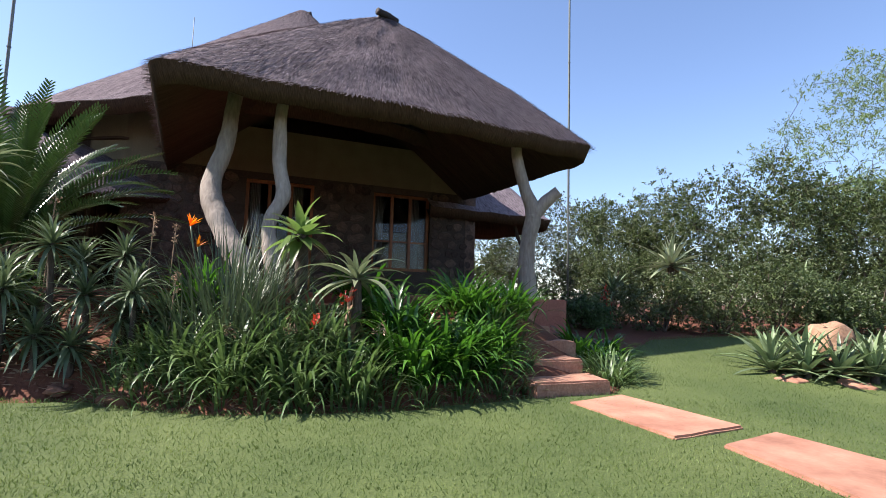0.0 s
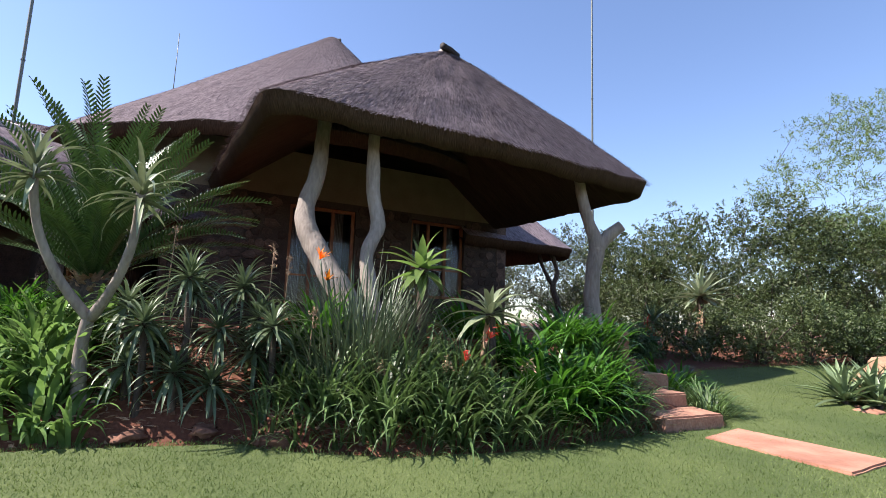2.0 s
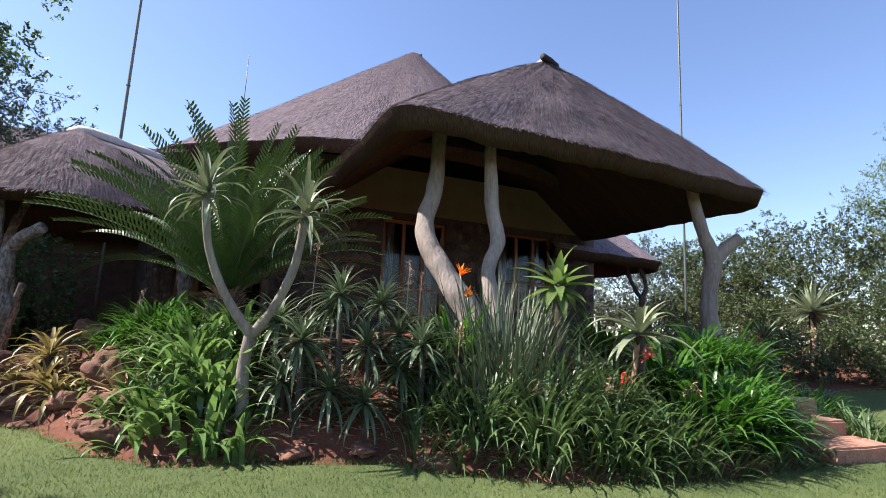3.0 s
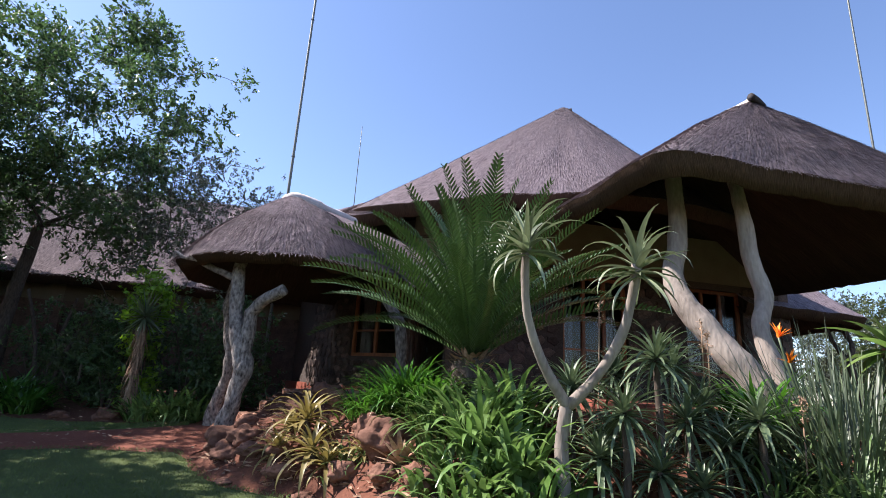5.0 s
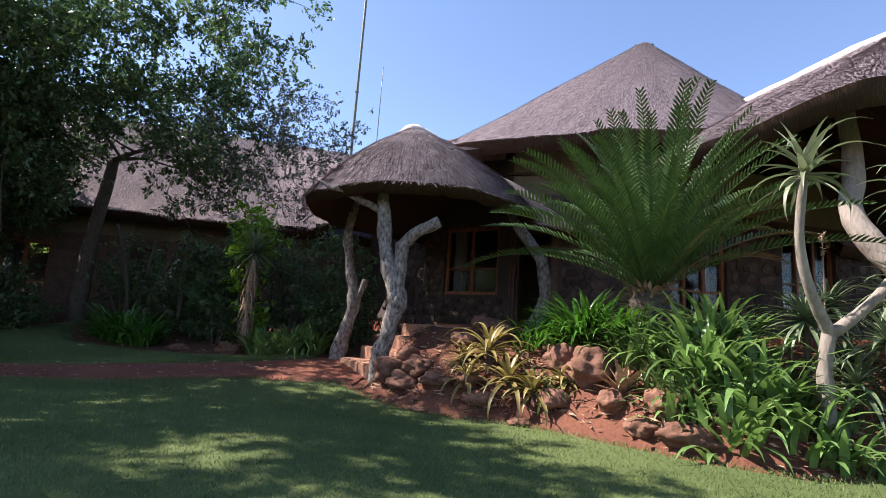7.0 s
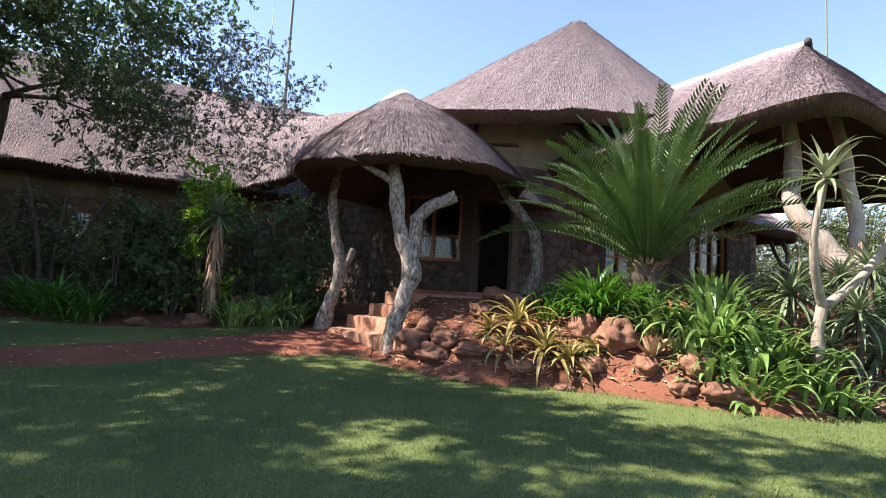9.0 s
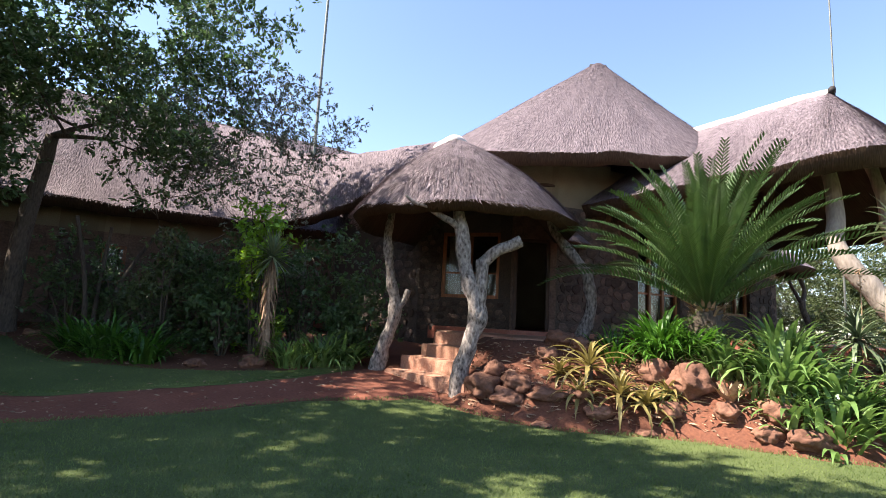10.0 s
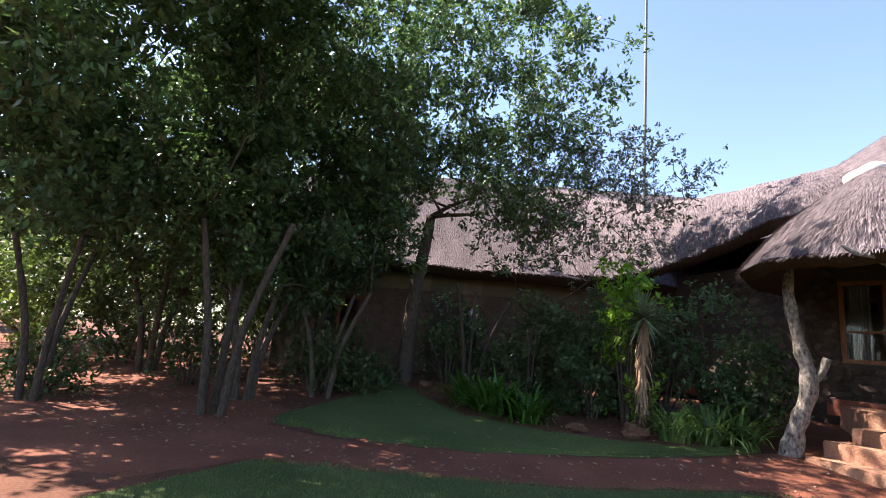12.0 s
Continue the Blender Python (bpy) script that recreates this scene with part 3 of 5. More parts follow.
# entrance door
dd = (Vector((*C, 0)) - Vector((*D, 0))).normalized()
door = thing("door_1", (D[0], D[1], 1.2), "dark wooden entrance door standing open on a dark hall", "door", kind="structure", turn=math.degrees(math.atan2(dd.y, dd.x)))
part("door_frame", box_bm(0.08, 0.16, 2.4, (0.09, 0.12, 1.2), 0.01), DARKWOOD, door)
part("door_frame", box_bm(0.08, 0.16, 2.4, (0.96, 0.12, 1.2), 0.01), DARKWOOD, door)
part("door_frame", box_bm(0.79, 0.16, 0.08, (0.525, 0.12, 2.36), 0.01), DARKWOOD, door)
leaf = part("door_leaf", box_bm(0.05, 0.78, 2.28, (0.15, 0.6, 1.16), 0.008), DARKWOOD, door)
for k in range(3):
    part("board", box_bm(0.02, 0.22, 2.1, (0.185, 0.345 + 0.255 * k, 1.16), 0.006), DARKWOOD, leaf)
part("door_handle", box_bm(0.06, 0.03, 0.14, (0.2, 0.92, 1.05), 0.01), METAL, leaf)
# inside of the house: floor, ceiling and back wall close the rooms
block("floor", [(1.0, 16.2), (-6.3, 13.1), (-8.2, 12.1), (-9.2, 12.3), (-11.3, 13.8), (-14.6, 17.5), (-12, 22), (-2, 21)], 0.9, FLOOR - 0.06, FLOORM, None, "dark red polished house floor", "floor", "structure", bevel=0.01, rough=0.0)
wall_run("wall_back", (-1.2, 20.6), (-14.6, 21.8), 0.2, 6.0, 0.3, PLASTER, [], "plain rear wall of the house", None)
block("ceiling", [(0.9, 16.5), (-6.3, 13.5), (-8.2, 12.5), (-9.2, 12.7), (-11.2, 14.1), (-14.3, 17.5), (-13, 21.7), (-1.4, 20.5)], 5.0, 5.06, REED, None, "reed ceiling inside the house, in the same shade-darkened colour", "ceiling", "structure", bevel=0.005, rough=0.0)
# veranda floor and plinth
vf = [local(-4.0, 0.15, 0, PAV, 26.6), local(3.55, 0.15, 0, PAV, 26.6), local(4.7, 5.9, 0, PAV, 26.6), local(-2.5, 6.4, 0, PAV, 26.6), local(-3.6, 3.0, 0, PAV, 26.6)]
block("veranda_floor", [(p[0], p[1]) for p in vf], 0.2, FLOOR, FLOORM, None, "raised veranda with a polished red floor and stone edge", "floor", "structure", bevel=0.03, rough=0.02)
# wing wall, set back under its eave
wa, wb = WP + WDIR * -8.0 + WBACK * 0.9, WP + WDIR * 8 + WBACK * 0.9
wall_run("wall_wing", (wa.x, wa.y), (wb.x, wb.y), 0.0, 4.3, 0.3, STONE, [(1.3, 2.7, 1.0, 3.0), (4.9, 5.8, 0.75, 3.1), (5.95, 6.55, 1.3, 3.0)], "dark wing wall with a pale plaster band darkened for shade under the eave", (3.35, PLASTER))
window_unit("window_4", (wa.x, wa.y), WDIR, 1.3, 2.7, 1.0, 3.0, 0.12, 2, "dark window with a pale lower curtain darkened for shade")
window_unit("window_5", (wa.x, wa.y), WDIR, 5.95, 6.55, 1.3, 3.0, 0.12, 1, "narrow window reflecting the garden")
wd = thing("door_2", (wa.x + WDIR.x * 4.9, wa.y + WDIR.y * 4.9, 0.75), "dark wooden door of the side wing", "door", kind="structure", turn=math.degrees(math.atan2(WDIR.y, WDIR.x)))
part("door_leaf", box_bm(0.86, 0.06, 2.3, (0.45, 0.15, 1.17), 0.01), DARKWOOD, wd)
part("door_handle", box_bm(0.03, 0.06, 0.14, (0.8, 0.1, 1.05), 0.01), METAL, wd)
wall_run("wall_wing_back", (wa.x + WBACK.x * 8, wa.y + WBACK.y * 8), (wb.x + WBACK.x * 8, wb.y + WBACK.y * 8), 0.0, 4.3, 0.3, STONE, [], "rear wall of the side wing")
we = wa + WBACK * 8
wall_run("wall_wing_end", (we.x, we.y), (wa.x, wa.y), 0.0, 4.3, 0.3, STONE, [], "end wall of the side wing")

# ---- posts made of whole trunks ----


def trunk_post(points, radii, stubs, label, mat=BARK, knobs=0.34, slim=0.72):
    b = Vector(points[0])
    e = thing("trunk_post", b, label, "post", "trunk posts")
    V, F = tube([Vector(p) - b for p in points], [r * slim for r in radii], 20, knobs, 3.2)
    child("trunk", mesh_of("trunk", V, F, mat, True), e)
    for pts, rr in stubs:
        V, F = tube([Vector(p) - b for p in pts], [r * slim for r in rr], 12, knobs, 3.5)
        child("limb", mesh_of("limb", V, F, mat, True), e)
    return e


trunk_post([(1.78, 10.5, 1.25), (1.72, 10.5, 2.0), (1.78, 10.52, 2.6), (1.86, 10.55, 3.1), (1.66, 10.5, 3.6), (1.5, 10.5, 4.2), (1.45, 10.6, 5.0)], [0.24, 0.17, 0.17, 0.19, 0.13, 0.12, 0.11],
           [([(1.82, 10.52, 2.95), (2.1, 10.5, 3.3), (2.36, 10.42, 3.52)], [0.15, 0.15, 0.13])], "pale crooked trunk post with a sawn-off fork", PALEBARK, 0.14, 0.92)
trunk_post([(-2.9, 7.95, 1.2), (-3.15, 8.0, 1.7), (-3.55, 8.15, 2.3), (-3.85, 8.35, 2.8), (-3.92, 8.5, 3.2), (-3.8, 8.6, 3.7), (-3.75, 8.7, 4.4), (-3.75, 8.9, 5.2)], [0.24, 0.22, 0.2, 0.19, 0.16, 0.155, 0.14, 0.13],
           [], "pale bowed trunk post, bark stripped, leaning outwards", PALEBARK, 0.14, 0.92)
trunk_post([(-2.6, 8.1, 1.2), (-2.75, 8.2, 1.8), (-2.85, 8.3, 2.4), (-2.7, 8.45, 2.9), (-2.8, 8.5, 3.4), (-2.85, 8.55, 4.2), (-2.85, 8.8, 5.0)], [0.17, 0.15, 0.135, 0.135, 0.14, 0.12, 0.11],
           [], "slim crooked trunk post beside the bowed one", PALEBARK, 0.16, 0.85)
trunk_post([(-12.3, 10.2, 0.1), (-12.21, 10.15, 0.6), (-12.06, 10.1, 1.15), (-11.97, 10.05, 1.65), (-12.09, 10.03, 2.1), (-12.18, 10.0, 2.65), (-12.2, 10.1, 3.2), (-12.1, 10.3, 3.9)], [0.27, 0.2, 0.17, 0.16, 0.13, 0.13, 0.11, 0.1],
           [([(-11.99, 10.05, 1.5), (-11.83, 10.0, 1.72), (-11.74, 9.97, 1.95)], [0.11, 0.1, 0.08])], "grey crooked trunk post at the foot of the porch steps")
trunk_post([(-10.87, 8.42, 0.0), (-10.86, 8.4, 0.55), (-10.73, 8.34, 1.1), (-10.63, 8.3, 1.55), (-10.77, 8.25, 1.95), (-10.9, 8.28, 2.4), (-10.94, 8.3, 2.8), (-11.02, 8.35, 3.2), (-11.05, 8.5, 3.9)], [0.25, 0.19, 0.18, 0.22, 0.17, 0.16, 0.15, 0.13, 0.11],
           [([(-10.65, 8.29, 1.5), (-10.62, 8.25, 2.0), (-10.6, 8.23, 2.42)], [0.17, 0.16, 0.14]), ([(-10.63, 8.24, 2.34), (-10.36, 8.17, 2.58), (-9.99, 8.11, 2.76)], [0.13, 0.13, 0.125]),
            ([(-10.98, 8.3, 2.95), (-11.4, 8.1, 3.12), (-11.72, 7.95, 3.28)], [0.1, 0.07, 0.05]), ([(-11.6, 8.0, 3.22), (-11.8, 7.93, 3.24), (-11.96, 7.88, 3.34)], [0.055, 0.04, 0.025])], "weathered forked trunk post with knotted grey bark")
trunk_post([(-8.5, 9.42, 0.6), (-8.45, 9.4, 1.15), (-8.3, 9.36, 1.6), (-8.28, 9.36, 2.0), (-8.38, 9.4, 2.45), (-8.62, 9.5, 2.8), (-8.9, 9.7, 3.25), (-9.0, 9.95, 3.9)], [0.24, 0.2, 0.15, 0.14, 0.15, 0.14, 0.12, 0.1], [], "crooked grey trunk post carrying the porch roof")
trunk_post([(3.0, 17.2, 0.8), (3.1, 17.2, 1.8), (2.9, 17.25, 2.6), (3.05, 17.3, 3.2), (2.7, 17.4, 4.2)], [0.17, 0.13, 0.14, 0.1, 0.1], [([(2.95, 17.25, 2.6), (2.6, 17.3, 3.2), (2.4, 17.4, 3.9)], [0.1, 0.09, 0.08])], "dark crooked post under the low side roof", DARKBARK)

# ---- porch deck and steps ----
stair("porch_steps", (-12.12, 9.95), (0.60, -0.80, 0), (0.80, 0.60, 0), 2.2, 0.42, 0.24, 0.19, 4, "worn stone steps of reddish blocks up to the porch", STEPM)
block("porch_floor", [(-11.0, 10.95), (-9.75, 9.0), (-8.15, 9.35), (-7.9, 11.9), (-9.1, 12.25), (-10.9, 13.3)], 0.1, 1.14, STEPM, None, "raised stone porch floor before the entrance", "floor", "structure", bevel=0.03, rough=0.03)

# ---- masts ----


def mast(x, y, z1, r, label, rings=True):
    e = thing("radio_mast", (x, y, 0.3), label, "mast")
    V, F = tube([(0, 0, 0), (0, 0, z1 * 0.5), (0, 0, z1)], [r, r * 0.8, r * 0.5], 8)
    child("pole", mesh_of("pole", V, F, METAL, True), e)
    k = 3.0
    while rings and k < z1:
        part("joint", box_bm(r * 1.9, r * 1.9, 0.08, (0, 0, k), 0.02), METAL, e)
        k += 6.0
    return e


mast(-14.93, 16.7, 26, 0.06, "tall dark steel pole mast")
mast(4.1, 16.7, 24, 0.04, "tall slim grey steel pole mast")
mast(-23.6, 45.2, 26, 0.06, "thin far antenna pole", False)

# ---- plants ----


def leaf_geo(length, width, curl, segs=7, fold=0.35, lift=0.0, tip=0.03, thick=0.0, waist=0.35):
    """A channelled strap or blade from the origin along +x, bending down by curl radians."""
    V, F = [], []
    x = z = 0.0
    a = lift
    for i in range(segs + 1):
        t = i / segs
        w = width * (0.75 + 0.25 * min(1, t / waist)) * (1 - max(0.0, (t - waist) / (1 - waist)) ** 1.6) + tip * width
        ca, sa = math.cos(a), math.sin(a)
        V += [(x - sa * fold * w * 0.6, -w, z + ca * fold * w * 0.6), (x, 0, z - thick * (1 - t)), (x - sa * fold * w * 0.6, w, z + ca * fold * w * 0.6)]
        x += ca * length / segs
        z += sa * length / segs
        a -= curl / segs * (0.4 + 1.2 * t)
        if i:
            k = 3 * i
            F += [(k - 3, k - 2, k + 1, k), (k - 2, k - 1, k + 2, k + 1)]
    return V, F


def rosette(name, place, n, length, width, mat, label, category="aloe", low=-20, high=80, curl=1.0, fold=0.5, stem=0.0, group="", seed=1, leafname="leaf", tilt=0.0, stemmat=None, dry=0):
    """Leaves of their own round a crown; stem: height of the crown above the ground."""
    rng = random.Random(seed)
    x, y, z = place
    e = thing(name, (x, y, z - stem), label, category, group)
    shapes = []
    for v in range(3):
        V, F = leaf_geo(length * (0.85 + 0.15 * v), width, curl * (0.6 + 0.4 * v), 7, fold, 0, 0.03, width * 0.25)
        shapes.append(mesh_of("leaf", V, F, mat, True))
    if stem > 0.05:
        V, F = tube([(0, 0, -0.1), (0.02, 0.02, stem * 0.5), (0, 0, stem)], [width * 1.1 + 0.02, width + 0.015, width + 0.01], 8, 0.2, 6)
        child("stem", mesh_of("stem", V, F, stemmat or DARKBARK, True), e)
    for i in range(n):
        f = (i + 0.5) / n
        el = high + (low - high) * f ** 0.9 + rng.uniform(-8, 8)
        az = i * 137.5 + rng.uniform(-14, 14)
        ob = child(leafname, shapes[rng.randrange(3)], e)
        s = rng.uniform(0.78, 1.1) * (0.75 + 0.25 * min(1, f * 2.5))
        ob.matrix_basis = Matrix.Translation((0, 0, stem + 0.02 - 0.06 * f)) @ Matrix.Rotation(radians(az), 4, "Z") @ Matrix.Rotation(radians(-el), 4, "Y") @ Matrix.Diagonal((s, s, s, 1))
    if dry:
        V, F = [], []
        for i in range(dry * 2):
            v, f = leaf_geo(length * rng.uniform(0.5, 0.9), width * 0.8, 0.8, 4, 0.6)
            m = Matrix.Translation((0, 0, stem - rng.uniform(0.02, max(0.05, stem * 0.85)))) @ Matrix.Rotation(rng.uniform(0, 6.28), 4, "Z") @ Matrix.Rotation(radians(rng.uniform(55, 80)), 4, "Y")
            k = len(V)
            V += [m @ Vector(q) for q in v]
            F += [tuple(i2 + k for i2 in q) for q in f]
        child("dry_skirt", mesh_of("dry_skirt", V, F, DEADLEAF, True), e, "skirt of dry hanging leaves")["kind"] = "stuff"
    return e


def clump(name, place, n, length, width, mat, label, category="plant", spread=0.25, el=(45, 88), curl=(0.8, 2.2), segs=7, fold=0.3, seed=1, group="", squash=(1, 1)):
    """A tuft of arching strap leaves."""
    rng = random.Random(seed)
    V, F = [], []
    for i in range(n):
        v, f = leaf_geo(length * rng.uniform(0.55, 1.1), width * rng.uniform(0.7, 1.2), rng.uniform(*curl), segs, fold, radians(rng.uniform(*el)))
        az = rng.uniform(0, 2 * math.pi)
        r = spread * math.sqrt(rng.random())
        bx, by = r * math.cos(az + rng.uniform(-0.8, 0.8)) * squash[0], r * math.sin(az + rng.uniform(-0.8, 0.8)) * squash[1]
        c, s = math.cos(az), math.sin(az)
        k = len(V)
        bz = height(place[0] + bx, place[1] + by) - height(place[0], place[1])
        V += [(bx + c * q[0] - s * q[1], by + s * q[0] + c * q[1], q[2] + bz - 0.02) for q in v]
        F += [tuple(j + k for j in q) for q in f]
    x, y = place[:2]
    e = thing(name, (x, y, height(x, y)), label, category, group)
    child("foliage", mesh_of("foliage", V, F, mat, True), e)
    return e


def leaf_cloud(centres, n, spread, size, rng, flat=1.0, ratio=0.5):
    """About n leaves in small sprays round centres: twigs that point outwards, with leaves along and beyond them."""
    C = np.asarray(centres, dtype=float)
    per = 11
    m = max(1, n // per)
    pick = rng.integers(0, len(C), m)
    off = rng.normal(0, 1, (m, 3))
    off /= np.maximum(1e-6, np.linalg.norm(off, axis=1))[:, None]
    way = off + rng.normal(0, 0.45, (m, 3)) + np.array((0, 0, 0.15))
    way /= np.linalg.norm(way, axis=1)[:, None]
    off *= (rng.random(m) ** 0.45)[:, None] * spread
    off[:, 2] *= flat
    T = np.repeat(C[pick] + off, per, 0)
    D = np.repeat(way, per, 0)
    n = m * per
    P = T + D * (rng.random(n)[:, None] - 0.3) * size * 2.0 + rng.normal(0, size * 0.3, (n, 3))
    d = D * 0.7 + rng.normal(0, 0.6, (n, 3)) - np.array((0, 0, 0.15))
    d /= np.linalg.norm(d, axis=1)[:, None]
    q = np.cross(d, np.array((0, 0, 1.0)) + rng.normal(0, 0.55, (n, 3)))
    q /= np.maximum(1e-6, np.linalg.norm(q, axis=1))[:, None]
    L_ = size * rng.uniform(0.6, 1.3, n)[:, None]
    a, b = P - d * L_ * 0.5, P + d * L_ * 0.5
    l, r = P + q * L_ * ratio * 0.5, P - q * L_ * ratio * 0.5
    V = np.stack([a, l, b, r], 1).reshape(-1, 3)
    F = np.arange(4 * n).reshape(-1, 4)
    return V, F


def grow(rng, start, direction, length, radius, depth, spread, tips, tubes, upward=0.25, kids=(2, 3), seg=7):
    pts, p, d = [Vector(start)], Vector(start), Vector(direction).normalized()
    for k in range(3):
        d = (d + Vector((rng.uniform(-1, 1), rng.uniform(-1, 1), rng.uniform(-0.6, 1))) * 0.22 + Vector((0, 0, upward * 0.3))).normalized()
        p = p + d * length / 3
        pts.append(p.copy())
    tubes.append(tube(pts, [radius, radius * 0.88, radius * 0.78, radius * 0.66], seg if radius > 0.05 else 5, 0.15 if radius > 0.08 else 0.0, 4))
    if depth <= 1:
        tips.append(pts[2])
        tips.append(pts[3])
    if depth == 0:
        return
    for k in range(rng.randint(*kids)):
        nd = (d + Vector((rng.uniform(-1, 1), rng.uniform(-1, 1), rng.uniform(-0.5, 0.7))) * spread + Vector((0, 0, upward))).normalized()
        grow(rng, pts[3] if k else pts[rng.choice((2, 3))], nd, length * rng.uniform(0.62, 0.85), radius * rng.uniform(0.5, 0.68), depth - 1, spread, tips, tubes, upward, kids, seg)


def tree(place, stems, length, radius, depth, leaves, size, spread, mat, bark, label, seed, lean=(0, 0, 1), fan=0.4, open_=0.8, flat=0.8, upward=0.2, name="tree", ratio=0.5, kids=(2, 3), category="tree", extra=()):
    rng = random.Random(seed)
    x, y = place
    e = thing(name, (x, y, height(x, y)), label, category)
    tips, tubes = [], []
    for s in range(stems):
        a = 6.283 * s / max(1, stems) + rng.uniform(-0.5, 0.5)
        d = Vector(lean) + Vector((math.cos(a), math.sin(a), 0)) * (fan if stems > 1 else 0.05)
        grow(rng, (0.12 * stems * 0.4 * math.cos(a) if stems > 1 else 0, 0.12 * stems * 0.4 * math.sin(a) if stems > 1 else 0, -0.15), d, length, radius, depth, open_, tips, tubes, upward, kids)
    V, F = join(*tubes)
    child("trunk", mesh_of("trunk", V, F, bark, True), e)
    if leaves:
        tips = tips + [Vector(t) for t in extra]
        V, F = leaf_cloud([tuple(t) for t in tips], leaves, spread, size, np.random.default_rng(seed), flat, ratio)
        child("crown", quick_mesh("crown", V, F, mat), e)
    return e


def shrub(place, r, h, leaves, size, mat, label, seed, name="shrub", lumps=26, ratio=0.5, base=None, category="shrub"):
    rng = random.Random(seed)
    x, y = place
    z0 = height(x, y) if base is None else base
    e = thing(name, (x, y, z0), label, category)
    C, tubes = [], []
    for i in range(lumps):
        a, q = rng.uniform(0, 6.283), math.sqrt(rng.random())
        zz = h * (0.08 + 0.92 * rng.random() ** 0.9) * (1 - 0.35 * q * q)
        c = (r[0] * q * math.cos(a), r[1] * q * math.sin(a), zz)
        C.append(c)
        if i % 3 == 0:
            V, F = tube([(c[0] * 0.1, c[1] * 0.1, -0.1), (c[0] * 0.5, c[1] * 0.5, zz * 0.55), c], [0.03, 0.02, 0.008], 5)
            child("stem", mesh_of("stem", V, F, DARKBARK, True), e)
    V, F = leaf_cloud(C, leaves, min(r) * 0.42 + 0.1, size, np.random.default_rng(seed), 0.8, ratio)
    V[:, 2] = np.maximum(V[:, 2], 0.02)
    child("foliage", quick_mesh("foliage", V, F, mat), e)
    return e


def rock(place, size, mat, label, seed, name="rock", group="bed rocks", sink=0.3, category="rock"):
    bm = bmesh.new()
    bmesh.ops.create_icosphere(bm, subdivisions=4, radius=1)
    o = Vector((seed * 3.7, seed * 1.3, 0))
    for v in bm.verts:
        d = v.co.normalized()
        k = 1 + 0.38 * noise.noise(d * 1.3 + o) + 0.2 * noise.noise(d * 2.9 + o) + 0.09 * noise.noise(d * 7 + o) + 0.04 * noise.noise(d * 15 + o)
        v.co = Vector((d.x * size[0], d.y * size[1], d.z * size[2])) * k
    me = bpy.data.meshes.new(name)
    bm.to_mesh(me)
    bm.free()
    me.materials.append(mat)
    me.polygons.foreach_set("use_smooth", [True] * len(me.polygons))
    ob = tagged(new(name, me), label, category, group)
    x, y = place[:2]
    z = place[2] if len(place) > 2 else height(x, y) + size[2] * (1 - 2 * sink)
    ob.matrix_basis = pose(x, y, z, 0, 0, seed * 47)
    return ob


# cycad
def frond_mesh(length, curl, lift, seed):
    """A pinnate frond: a tapering midrib whose edges carry two ranks of leaflets."""
    rng = random.Random(seed)
    n, V, F = 96, [], []
    x = z = 0.0
    a = lift
    pts = []
    for i in range(n + 1):
        t = i / n
        w = 0.013 * (1 - t) + 0.003
        pts.append((x, z, a))
        V += [(x, -w, z), (x, w, z)]
        if i:
            F.append((2 * i - 2, 2 * i - 1, 2 * i + 1, 2 * i))
        x += math.cos(a) * length / n
        z += math.sin(a) * length / n
        a -= curl / n * (0.3 + 1.4 * t)
    for i in range(8, n - 1, 2):
        t = i / n
        x0, z0, a0 = pts[i]
        L_ = 0.2 * math.sin(math.pi * (0.1 + 0.87 * t)) ** 0.5 * rng.uniform(0.9, 1.08) + 0.02
        for s in (0, 1):
            rake, up, sy = 0.5 + 0.5 * t + rng.uniform(-0.08, 0.08), 0.6 + rng.uniform(-0.1, 0.1), 2 * s - 1
            d = Vector((math.cos(a0) * rake - math.sin(a0) * up, sy, math.sin(a0) * rake + math.cos(a0) * up)).normalized() * L_
            ux, uz = math.cos(a0) * 0.02, math.sin(a0) * 0.02
            k = len(V)
            V += [(x0 + d.x * 0.6 + ux * 1.6, d.y * 0.6, z0 + d.z * 0.6 + uz * 1.6), (x0 + d.x, d.y, z0 + d.z - 0.02), (x0 + d.x * 0.55 - ux * 0.4, d.y * 0.55, z0 + d.z * 0.55 - uz * 0.4)]
            b0, b1 = 2 * i + s, 2 * (i + 1) + s
            F.append((b0, b1, k, k + 2))
            F.append((k + 2, k, k + 1))
    return mesh_of("frond", V, F, CYCAD)


